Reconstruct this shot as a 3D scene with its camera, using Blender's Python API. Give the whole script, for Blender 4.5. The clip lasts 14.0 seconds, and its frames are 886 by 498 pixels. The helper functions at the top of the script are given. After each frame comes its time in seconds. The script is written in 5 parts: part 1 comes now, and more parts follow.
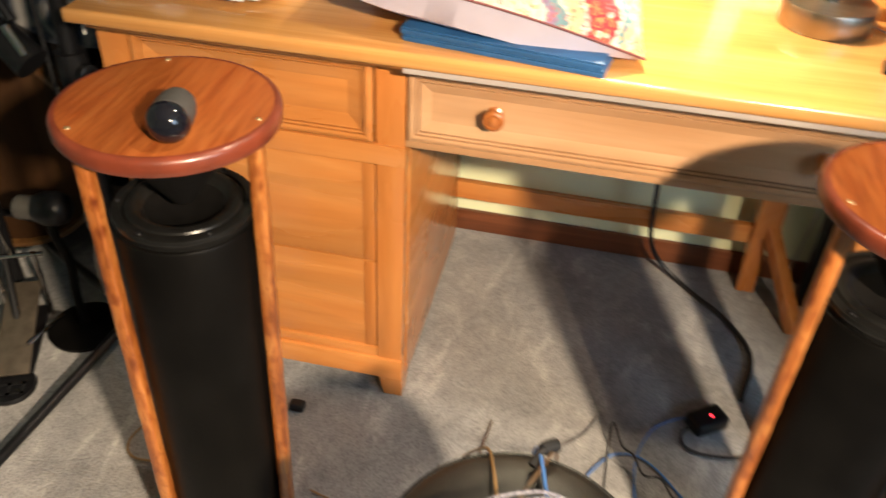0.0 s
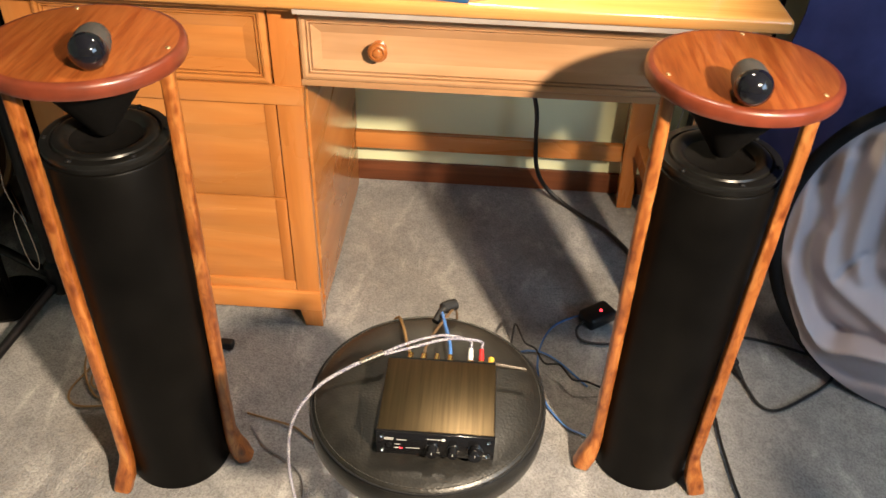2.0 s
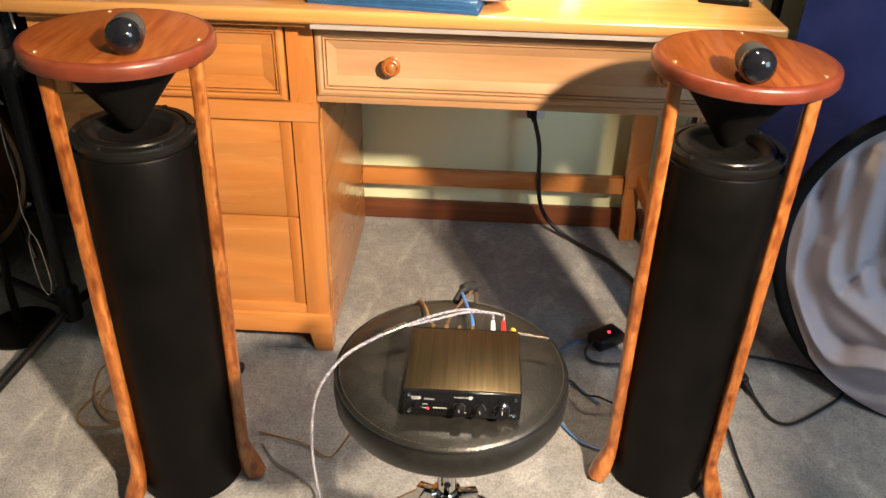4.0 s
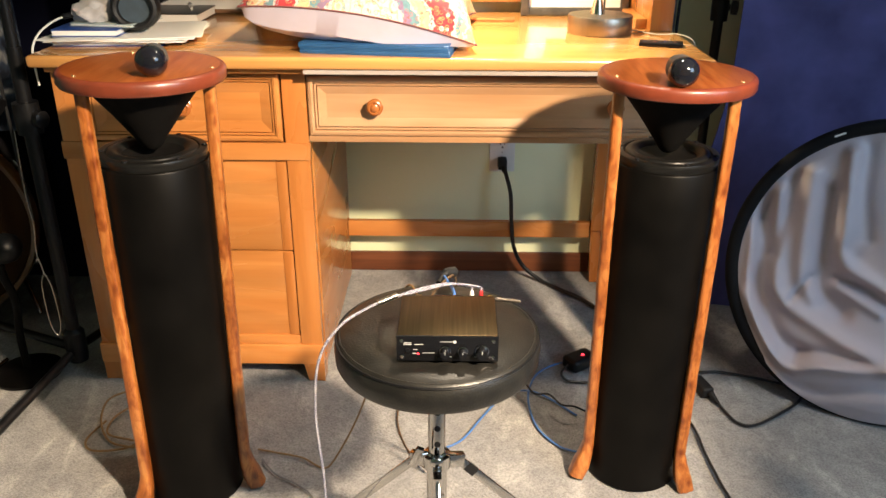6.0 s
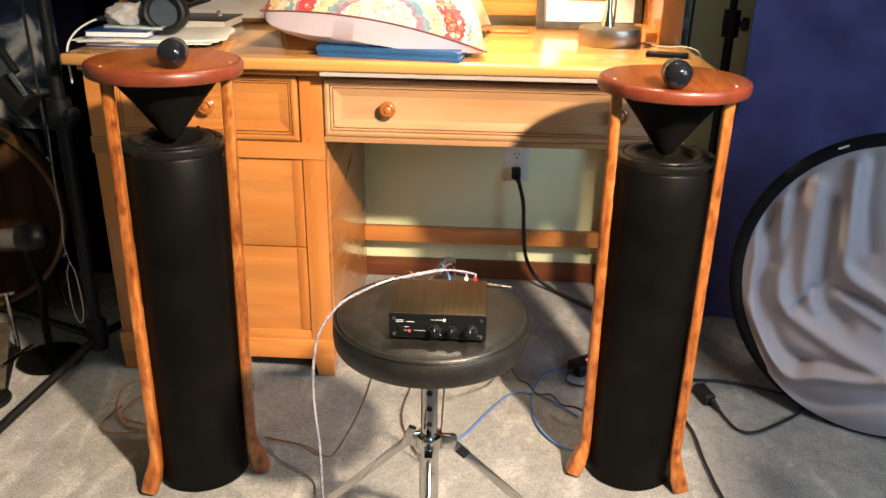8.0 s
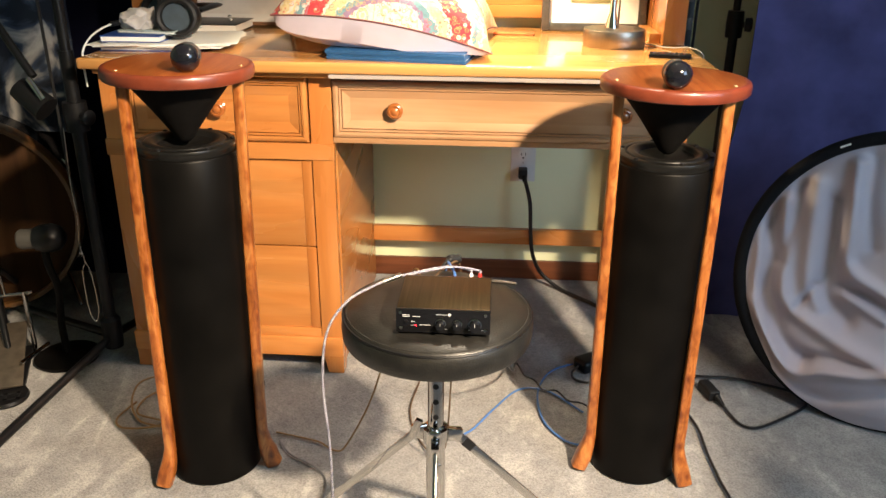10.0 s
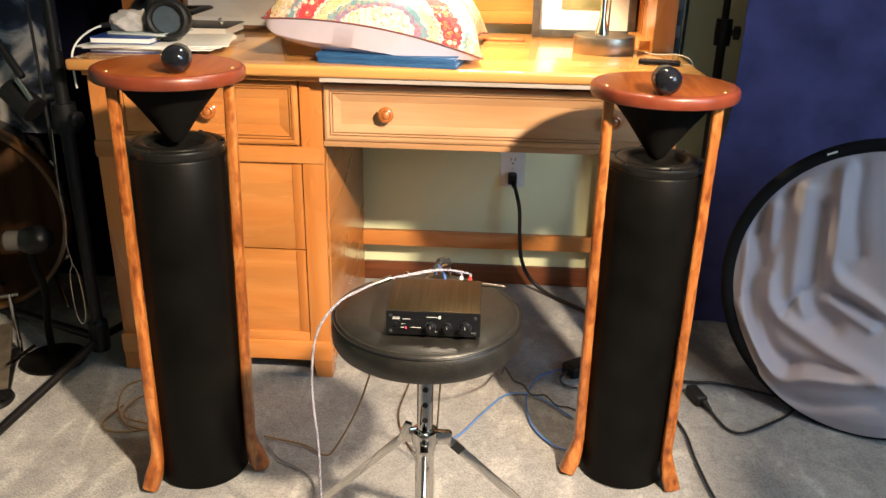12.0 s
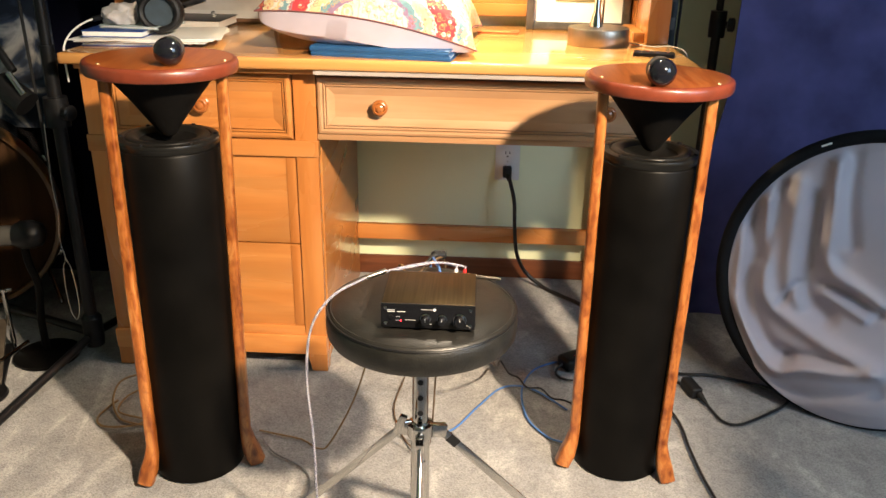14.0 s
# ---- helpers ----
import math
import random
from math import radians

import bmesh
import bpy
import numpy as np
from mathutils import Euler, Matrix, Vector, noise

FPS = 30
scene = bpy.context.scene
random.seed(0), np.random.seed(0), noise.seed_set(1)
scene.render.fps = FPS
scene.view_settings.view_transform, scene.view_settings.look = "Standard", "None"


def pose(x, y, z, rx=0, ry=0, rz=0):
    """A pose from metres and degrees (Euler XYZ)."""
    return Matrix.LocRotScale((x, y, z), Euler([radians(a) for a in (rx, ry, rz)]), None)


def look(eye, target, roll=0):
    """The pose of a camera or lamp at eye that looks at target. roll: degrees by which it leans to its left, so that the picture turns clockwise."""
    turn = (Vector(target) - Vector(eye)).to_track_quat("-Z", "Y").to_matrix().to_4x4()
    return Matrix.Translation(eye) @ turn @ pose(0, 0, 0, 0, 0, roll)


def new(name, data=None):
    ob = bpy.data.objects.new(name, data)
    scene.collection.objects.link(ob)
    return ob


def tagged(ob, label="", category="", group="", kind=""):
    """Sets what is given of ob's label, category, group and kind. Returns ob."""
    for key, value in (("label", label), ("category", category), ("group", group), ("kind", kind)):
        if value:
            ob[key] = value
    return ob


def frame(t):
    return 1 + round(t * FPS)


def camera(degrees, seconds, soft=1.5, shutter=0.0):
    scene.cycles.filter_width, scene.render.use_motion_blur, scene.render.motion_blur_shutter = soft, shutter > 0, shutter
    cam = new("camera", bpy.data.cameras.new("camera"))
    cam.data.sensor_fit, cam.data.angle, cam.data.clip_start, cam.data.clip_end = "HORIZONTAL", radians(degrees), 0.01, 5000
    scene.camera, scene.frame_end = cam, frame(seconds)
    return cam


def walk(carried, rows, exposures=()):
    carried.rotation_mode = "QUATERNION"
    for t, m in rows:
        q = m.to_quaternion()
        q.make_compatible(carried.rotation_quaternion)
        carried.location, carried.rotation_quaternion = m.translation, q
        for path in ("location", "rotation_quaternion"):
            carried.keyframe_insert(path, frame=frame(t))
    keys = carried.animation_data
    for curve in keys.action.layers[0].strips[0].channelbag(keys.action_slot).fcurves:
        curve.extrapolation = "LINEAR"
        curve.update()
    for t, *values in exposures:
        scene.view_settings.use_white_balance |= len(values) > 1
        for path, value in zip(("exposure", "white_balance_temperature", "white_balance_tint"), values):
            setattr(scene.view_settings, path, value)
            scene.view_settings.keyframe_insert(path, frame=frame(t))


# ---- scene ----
cam = camera(57.3, 14.0, shutter=0.5)
PATH = [
    (0, (0.03, 0.029, 1.241), (-0.257, 1.592, 0.025), 3.1),
    (0.5, (0.073, -0.083, 1.254), (-0.004, 1.505, 0.04), 1.6),
    (1, (0.12, -0.135, 1.245), (0.065, 1.435, 0.007), 0.6),
    (1.5, (0.121, -0.17, 1.251), (0.029, 1.395, 0.01), 0.6),
    (2, (0.079, -0.168, 1.238), (0.005, 1.41, 0.012), 1.9),
    (2.5, (0.059, -0.188, 1.226), (-0.036, 1.418, 0.038), 4.4),
    (3, (0.052, -0.176, 1.207), (-0.045, 1.442, 0.035), 3.3),
    (5.3, (0.052, -0.437, 1.068), (0.023, 1.362, 0.193), 0.1),
    (5.5, (0.055, -0.447, 1.065), (0.031, 1.357, 0.202), 0.1),
    (6, (0.057, -0.484, 1.066), (0.032, 1.339, 0.244), 0.2),
    (6.5, (0.064, -0.528, 1.05), (0.029, 1.307, 0.255), 0.1),
    (7, (0.081, -0.557, 1.044), (0.043, 1.286, 0.269), 0.6),
    (7.5, (0.101, -0.552, 1.029), (0.032, 1.294, 0.262), 0.7),
    (8, (0.108, -0.553, 1.036), (0.008, 1.292, 0.272), 0.9),
    (8.5, (0.115, -0.57, 1.039), (-0.011, 1.277, 0.282), 1.1),
    (11, (0.117, -0.588, 1.044), (-0.003, 1.256, 0.28), 0.2),
    (11.5, (0.116, -0.591, 1.044), (0.011, 1.257, 0.287), 0.7),
    (12, (0.114, -0.588, 1.038), (0.017, 1.266, 0.292), 1.1),
    (12.5, (0.114, -0.588, 1.037), (0.022, 1.266, 0.293), 1.2),
    (13, (0.115, -0.587, 1.038), (0.026, 1.266, 0.291), 1.2),
    (13.5, (0.113, -0.585, 1.035), (0.029, 1.265, 0.28), 1.2),
    (14, (0.115, -0.586, 1.034), (0.03, 1.263, 0.276), 1.0),
]
walk(cam, [(t, look(eye, target, roll)) for t, eye, target, roll in PATH], exposures=[(0, -0.22), (1, -0.20), (2, -0.15), (3, -0.13), (6, -0.01), (14, -0.01)])

# ---------------------------------------------------------------- light
world = bpy.data.worlds.new("world")
scene.world = world
world.use_nodes = True
sky = world.node_tree.nodes.new("ShaderNodeTexSky")
sky.sky_type, sky.sun_disc, sky.sun_elevation, sky.sun_rotation = "NISHITA", False, radians(35), radians(200)
world.node_tree.links.new(sky.outputs[0], world.node_tree.nodes["Background"].inputs[0])
world.node_tree.nodes["Background"].inputs[1].default_value = 0.1


def lamp(name, kind, m, energy, colour, **settings):
    data = bpy.data.lights.new(name, kind)
    data.energy, data.color = energy, colour
    if kind == "AREA":
        data.shape, data.size, data.size_y = "RECTANGLE", settings["size"], settings["size_y"]
    if kind in ("SPOT", "POINT"):
        data.shadow_soft_size = settings["soft"]
    if kind == "SPOT":
        data.spot_size, data.spot_blend = radians(settings["cone"]), settings["blend"]
    ob = new(name, data)
    ob.matrix_world = m
    return ob


KEY = (0.966, -0.70, 1.79)
lamp("key_lamp_light", "SPOT", look(KEY, (-0.13, 0.76, 0.28)), 690, (1.0, 0.79, 0.55), soft=0.055, cone=46, blend=0.65)
lamp("desk_lamp_light", "SPOT", pose(0.05, 1.40, 1.335), 85, (1.0, 0.82, 0.52), soft=0.03, cone=92, blend=0.25)
lamp("overhead_lamp_light", "SPOT", look((0.24, 0.98, 1.90), (0.06, 0.50, 0.2)), 58, (1.0, 0.83, 0.62), soft=0.045, cone=78, blend=0.5)
lamp("window_light", "AREA", look((2.28, -0.95, 1.65), (0.7, 1.1, 0.4)), 42, (0.55, 0.76, 1.0), size=1.3, size_y=1.1)

# ---------------------------------------------------------------- helpers for things


def thing(name, x, y, z, label, category, group="", kind=""):
    ob = new(name)
    ob.empty_display_size = 0.05
    ob.matrix_basis = Matrix.Translation((x, y, z))
    return tagged(ob, label, category, group, kind)


def part(name, bm, material, parent=None, label="", smooth=True, kind=""):
    """One mesh object, its vertices in world metres, under a thing or under a part."""
    bm.normal_update()
    data = bpy.data.meshes.new(name)
    if smooth:
        for f in bm.faces:
            f.smooth = True
        for e in bm.edges:
            if len(e.link_faces) == 2 and e.calc_face_angle(0) > radians(38):
                e.smooth = False
    bm.to_mesh(data)
    bm.free()
    data.materials.append(material)
    ob = new(name, data)
    if parent is not None:
        ob.parent = parent
        if parent.parent is None:
            ob.matrix_parent_inverse = parent.matrix_basis.inverted()
    if label or kind:
        tagged(ob, label, kind=kind)
    return ob


def setting(name, bm, material, label, category):
    return tagged(part(name, bm, material), label, category, kind="structure")


def put(bm, made, m):
    bmesh.ops.transform(bm, matrix=m, verts=made)


def box(bm, x0, x1, y0, y1, z0, z1, bevel=0.0, segments=2, m=None):
    made = bmesh.ops.create_cube(bm, size=1)["verts"]
    put(bm, made, Matrix.Translation(((x0 + x1) / 2, (y0 + y1) / 2, (z0 + z1) / 2)) @ Matrix.Diagonal((x1 - x0, y1 - y0, z1 - z0, 1)))
    if bevel:
        edges = list({e for v in made for e in v.link_edges})
        done = bmesh.ops.bevel(bm, geom=edges, offset=bevel, segments=segments, profile=0.6, affect="EDGES")
        made = list({v for v in done["verts"]} | {v for v in made if v.is_valid})
    if m is not None:
        put(bm, made, m)
    return bm


def boxed(*args, **kw):
    return box(bmesh.new(), *args, **kw)


def lathe(bm, profile, m=None, seg=48):
    """A body turned about z from (radius, height) pairs; a radius of 0 closes it."""
    rings = []
    for r, z in profile:
        if r < 1e-6:
            rings.append([bm.verts.new((0, 0, z))])
        else:
            rings.append([bm.verts.new((r * math.cos(2 * math.pi * i / seg), r * math.sin(2 * math.pi * i / seg), z)) for i in range(seg)])
    for a, b in zip(rings, rings[1:]):
        for i in range(seg):
            j = (i + 1) % seg
            if len(a) == 1 and len(b) == 1:
                continue
            if len(a) == 1:
                bm.faces.new((a[0], b[j], b[i]))
            elif len(b) == 1:
                bm.faces.new((a[i], a[j], b[0]))
            else:
                bm.faces.new((a[i], a[j], b[j], b[i]))
    if m is not None:
        put(bm, [v for ring in rings for v in ring], m)
    bmesh.ops.recalc_face_normals(bm, faces=bm.faces[:])
    return bm


def turned(profile, m=None, seg=48):
    return lathe(bmesh.new(), profile, m, seg)


def smooth_path(points, steps=6):
    """A curve through all the points."""
    p = [Vector(q) for q in points]
    p = [p[0] * 2 - p[1]] + p + [p[-1] * 2 - p[-2]]
    out = []
    for a, b, c, d in zip(p, p[1:], p[2:], p[3:]):
        for i in range(steps):
            u = i / steps
            out.append(0.5 * (2 * b + (c - a) * u + (2 * a - 5 * b + 4 * c - d) * u * u + (3 * b - a - 3 * c + d) * u ** 3))
    return out + [p[-2]]


def sweep(points, radii, sides=8, bm=None, flat=1.0, square=1.0):
    """A rod along points; radii: one or as many as the points; flat squeezes its second axis."""
    bm = bm or bmesh.new()
    if not isinstance(radii, (list, tuple)):
        radii = [radii] * len(points)
    points = [Vector(p) for p in points]
    side = None
    rings = []
    for i, p in enumerate(points):
        d = (points[min(i + 1, len(points) - 1)] - points[max(i - 1, 0)]).normalized()
        if side is None:
            side = d.cross(Vector((0, 0, 1)) if abs(d.z) < 0.9 else Vector((0, 1, 0))).normalized()
        side = (side - d * side.dot(d)).normalized()
        up = d.cross(side)
        ring = []
        for k in range(sides):
            c, s_ = math.cos(2 * math.pi * k / sides), math.sin(2 * math.pi * k / sides)
            c, s_ = math.copysign(abs(c) ** square, c), math.copysign(abs(s_) ** square, s_)
            ring.append(bm.verts.new(p + radii[i] * (side * c + up * flat * s_)))
        rings.append(ring)
    for a, b in zip(rings, rings[1:]):
        for k in range(sides):
            bm.faces.new((a[k], a[(k + 1) % sides], b[(k + 1) % sides], b[k]))
    bm.faces.new(rings[0][::-1])
    bm.faces.new(rings[-1])
    return bm


def bar(bm, a, b, width, thick, up=(0, 0, 1), bevel=0.0):
    """A flat bar from a to b."""
    a, b = Vector(a), Vector(b)
    d = b - a
    y = Vector(up) - d.normalized() * Vector(up).dot(d.normalized())
    y.normalize()
    x = d.normalized()
    z = x.cross(y)
    m = Matrix((x, y, z)).transposed().to_4x4()
    m.translation = (a + b) / 2
    return box(bm, -d.length / 2, d.length / 2, -thick / 2, thick / 2, -width / 2, width / 2, bevel, m=m)


# ---------------------------------------------------------------- materials


def shader(name):
    material = bpy.data.materials.new(name)
    material.use_nodes = True
    return material, material.node_tree.nodes, material.node_tree.links, material.node_tree.nodes["Principled BSDF"]


def ramp(nodes, stops):
    node = nodes.new("ShaderNodeValToRGB")
    while len(node.color_ramp.elements) < len(stops):
        node.color_ramp.elements.new(0.5)
    for e, (at, colour) in zip(node.color_ramp.elements, stops):
        e.position, e.color = at, (*colour, 1)
    return node


def textured(nodes, links, kind, scale, stretch=(1, 1, 1), turn=(0, 0, 0), detail=4.0, warp=0.0):
    coords, mapping, tex = nodes.new("ShaderNodeTexCoord"), nodes.new("ShaderNodeMapping"), nodes.new(kind)
    mapping.inputs["Scale"].default_value = stretch
    mapping.inputs["Rotation"].default_value = turn
    links.new(coords.outputs["Object"], mapping.inputs["Vector"])
    links.new(mapping.outputs[0], tex.inputs["Vector"])
    tex.inputs["Scale"].default_value = scale
    if kind == "ShaderNodeTexNoise":
        tex.inputs["Detail"].default_value = detail
        tex.inputs["Distortion"].default_value = warp
    return tex


def mix(nodes, links, a, b, factor, mode="MIX"):
    node = nodes.new("ShaderNodeMix")
    node.data_type, node.blend_type = "RGBA", mode
    for socket, value in ((node.inputs[0], factor), (node.inputs[6], a), (node.inputs[7], b)):
        if hasattr(value, "links"):
            links.new(value, socket)
        else:
            socket.default_value = value if isinstance(value, float) else (*value, 1)
    return node.outputs[2]


def bump(nodes, links, shade, height, strength, distance):
    node = nodes.new("ShaderNodeBump")
    node.inputs["Strength"].default_value, node.inputs["Distance"].default_value = strength, distance
    links.new(height, node.inputs["Height"])
    links.new(node.outputs[0], shade.inputs["Normal"])


def plain(name, colour, rough=0.5, metal=0.0, vary=0.12, scale=12.0, relief=0.0, relief_scale=200.0, coat=0.0, specular=0.5, stretch=(1, 1, 1)):
    """A surface with blotches of two sizes in its colour and roughness, and a fine relief."""
    material, nodes, links, shade = shader(name)
    big = textured(nodes, links, "ShaderNodeTexNoise", scale, stretch)
    dark = tuple(c * (1 - vary) for c in colour)
    light = tuple(min(1, c * (1 + vary)) for c in colour)
    tone = ramp(nodes, [(0.3, dark), (0.7, light)])
    links.new(big.outputs[0], tone.inputs[0])
    links.new(tone.outputs[0], shade.inputs["Base Color"])
    fine = textured(nodes, links, "ShaderNodeTexNoise", relief_scale, stretch)
    spread = nodes.new("ShaderNodeMapRange")
    spread.inputs["To Min"].default_value, spread.inputs["To Max"].default_value = rough * 0.85, min(1, rough * 1.15)
    links.new(fine.outputs[0], spread.inputs[0])
    links.new(spread.outputs[0], shade.inputs["Roughness"])
    shade.inputs["Metallic"].default_value = metal
    shade.inputs["Coat Weight"].default_value = coat
    shade.inputs["Coat Roughness"].default_value = 0.12
    shade.inputs["Specular IOR Level"].default_value = specular
    if relief:
        bump(nodes, links, shade, fine.outputs[0], relief, 0.001)
    return material


def wood(name, dark, mid, light, along="x", rough=0.35, coat=0.3, grain=38.0, streak=0.5, stretch=0.06, figure=0.25, knots=False):
    """Varnished wood: long streaks, fine pores and a slow change of tone."""
    material, nodes, links, shade = shader(name)
    lengths = tuple(stretch if axis == along else 1.0 for axis in "xyz")
    info = nodes.new("ShaderNodeObjectInfo")
    streaks = textured(nodes, links, "ShaderNodeTexNoise", grain, lengths, detail=6.0, warp=0.6)
    slow = textured(nodes, links, "ShaderNodeTexNoise", 6.0, tuple(0.35 if axis == along else 1.0 for axis in "xyz"), detail=3.0, warp=1.2)
    pores = textured(nodes, links, "ShaderNodeTexNoise", grain * 9, tuple(0.03 if axis == along else 1.0 for axis in "xyz"), detail=2.0)
    tone = ramp(nodes, [(0.28, dark), (0.5, mid), (0.72, light)])
    links.new(streaks.outputs[0], tone.inputs[0])
    broad = ramp(nodes, [(0.3, tuple(1 - figure for _ in range(3))), (0.7, (1, 1, 1))])
    links.new(slow.outputs[0], broad.inputs[0])
    pore = ramp(nodes, [(0.32, (1 - streak * 0.5,) * 3), (0.5, (1, 1, 1))])
    links.new(pores.outputs[0], pore.inputs[0])
    colour = mix(nodes, links, tone.outputs[0], broad.outputs[0], 1.0, "MULTIPLY")
    colour = mix(nodes, links, colour, pore.outputs[0], 0.6, "MULTIPLY")
    if knots:
        spot = textured(nodes, links, "ShaderNodeTexVoronoi", 40.0, (1, 1, 0.62))
        dark_spot = ramp(nodes, [(0.10, (0.50, 0.34, 0.24)), (0.34, (1, 1, 1))])
        links.new(spot.outputs["Distance"], dark_spot.inputs[0])
        burl = textured(nodes, links, "ShaderNodeTexNoise", 55.0, (1, 1, 0.5), detail=3.0, warp=2.0)
        burl_tone = ramp(nodes, [(0.38, (0.62, 0.48, 0.38)), (0.52, (1, 1, 1))])
        links.new(burl.outputs[0], burl_tone.inputs[0])
        colour = mix(nodes, links, colour, dark_spot.outputs[0], 1.0, "MULTIPLY")
        colour = mix(nodes, links, colour, burl_tone.outputs[0], 0.7, "MULTIPLY")
    shift = nodes.new("ShaderNodeMapRange")
    shift.inputs["To Min"].default_value, shift.inputs["To Max"].default_value = 0.92, 1.06
    links.new(info.outputs["Random"], shift.inputs[0])
    hue = nodes.new("ShaderNodeHueSaturation")
    links.new(shift.outputs[0], hue.inputs["Value"])
    links.new(colour, hue.inputs["Color"])
    links.new(hue.outputs[0], shade.inputs["Base Color"])
    spread = nodes.new("ShaderNodeMapRange")
    spread.inputs["To Min"].default_value, spread.inputs["To Max"].default_value = rough * 0.8, rough * 1.25
    links.new(slow.outputs[0], spread.inputs[0])
    links.new(spread.outputs[0], shade.inputs["Roughness"])
    shade.inputs["Coat Weight"].default_value, shade.inputs["Coat Roughness"].default_value = coat, 0.12
    bump(nodes, links, shade, pores.outputs[0], 0.12, 0.0006)
    return material


MAPLE_X = wood("maple_along_x", (0.50, 0.175, 0.040), (0.55, 0.21, 0.054), (0.62, 0.265, 0.078), "x", 0.27, 0.4, 20, 0.14, 0.12, 0.30)
MAPLE_Y = wood("maple_along_y", (0.50, 0.175, 0.040), (0.55, 0.21, 0.054), (0.62, 0.265, 0.078), "y", 0.27, 0.4, 20, 0.14, 0.12, 0.30)
MAPLE_Z = wood("maple_along_z", (0.48, 0.16, 0.036), (0.53, 0.19, 0.046), (0.60, 0.24, 0.066), "z", 0.27, 0.4, 20, 0.14, 0.12, 0.30)
MAPLE_TOP = wood("maple_desktop", (0.50, 0.22, 0.06), (0.58, 0.28, 0.085), (0.66, 0.34, 0.12), "x", 0.22, 0.7, 26, 0.3, 0.06, 0.2)
MAPLE_PALE = wood("pale_maple", (0.43, 0.225, 0.105), (0.51, 0.285, 0.145), (0.57, 0.345, 0.19), "x", 0.3, 0.3, 20, 0.16, 0.10, 0.22)
MAPLE_TOP.node_tree.nodes["Principled BSDF"].inputs["Coat Roughness"].default_value = 0.05
PLATE = wood("mahogany_veneer", (0.22, 0.045, 0.009), (0.31, 0.082, 0.018), (0.38, 0.12, 0.030), "y", 0.30, 0.3, 130, 0.8, 0.07, 0.34)
PLATE_EDGE = plain("mahogany_edge_varnish", (0.14, 0.028, 0.012), 0.36, 0, 0.25, 30, 0.03, 200, 0.2)
LEG = wood("oiled_pine_rod", (0.22, 0.058, 0.012), (0.42, 0.135, 0.029), (0.60, 0.25, 0.07), "z", 0.32, 0.3, 60, 0.5, 0.16, 0.4, knots=True)
BASEBOARD = wood("stained_baseboard", (0.11, 0.032, 0.011), (0.16, 0.048, 0.017), (0.20, 0.066, 0.025), "x", 0.4, 0.2, 40, 0.4)
BLACK_TUBE = plain("black_tube_paint", (0.0030, 0.0027, 0.0025), 0.40, 0, 0.3, 14, 0.10, 160, specular=0.09)
BLACK_SATIN = plain("black_satin_plastic", (0.006, 0.006, 0.007), 0.38, 0, 0.2, 40, 0.05, 300, specular=0.3)
BLACK_RUBBER = plain("black_rubber", (0.009, 0.009, 0.010), 0.55, 0, 0.2, 60, 0.1, 400, specular=0.3)
BLACK_PAPER = plain("black_paper_cone", (0.0045, 0.004, 0.0038), 0.8, 0, 0.25, 60, 0.2, 500, specular=0.08)
WOOFER_BLACK = plain("semi_gloss_black", (0.007, 0.0068, 0.0065), 0.30, 0, 0.2, 40, 0.03, 300, specular=0.25)
GREY_POD = plain("dark_grey_pod", (0.045, 0.042, 0.04), 0.6, 0, 0.15, 60, 0.15, 500)
GLOSS_DOME = plain("glossy_black_dome", (0.006, 0.006, 0.009), 0.06, 0, 0.1, 30, 0, 200, 0.3)
BRASS = plain("brass_screw", (0.60, 0.44, 0.25), 0.5, 1.0)
CHROME = plain("chrome", (0.50, 0.49, 0.48), 0.08, 1.0, 0.08)
STEEL = plain("brushed_steel", (0.55, 0.52, 0.48), 0.28, 1.0, 0.08, 30, 0.05, 300, stretch=(1, 1, 0.05))
GUNMETAL = plain("brushed_gunmetal", (0.105, 0.076, 0.042), 0.38, 1.0, 0.22, 260, 0.06, 700, stretch=(1, 0.03, 1))
PANEL_BLACK = plain("gloss_black_panel", (0.006, 0.006, 0.007), 0.12, 0, 0.1)
WHITE_INK = plain("white_print", (0.50, 0.50, 0.49), 0.5)
WALL_GREEN = plain("pale_green_wall_paint", (0.76, 0.79, 0.52), 0.75, 0, 0.05, 2.5, 0.25, 220)
CEILING_WHITE = plain("ceiling_paint", (0.75, 0.74, 0.70), 0.9, 0, 0.03, 3, 0.3, 120)
WHITE_PLASTIC = plain("white_plastic", (0.72, 0.72, 0.70), 0.35)
PAPER = plain("white_paper", (0.78, 0.77, 0.74), 0.7, 0, 0.04, 8)
BLUE_COVER = plain("blue_book_cloth", (0.018, 0.085, 0.22), 0.5, 0, 0.15, 30, 0.15, 500)
BLUE_DARK = plain("dark_blue_print", (0.02, 0.06, 0.26), 0.4, 0, 0.15, 30)
BLACK_CLOTH = plain("black_cloth", (0.006, 0.006, 0.007), 0.9, 0, 0.2, 20, 0.2, 300, specular=0.2)
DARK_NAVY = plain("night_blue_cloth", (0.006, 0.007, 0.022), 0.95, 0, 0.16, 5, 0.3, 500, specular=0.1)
NAVY = plain("navy_backdrop_cloth", (0.068, 0.066, 0.175), 0.95, 0, 0.30, 8, 0.5, 500, specular=0.15)


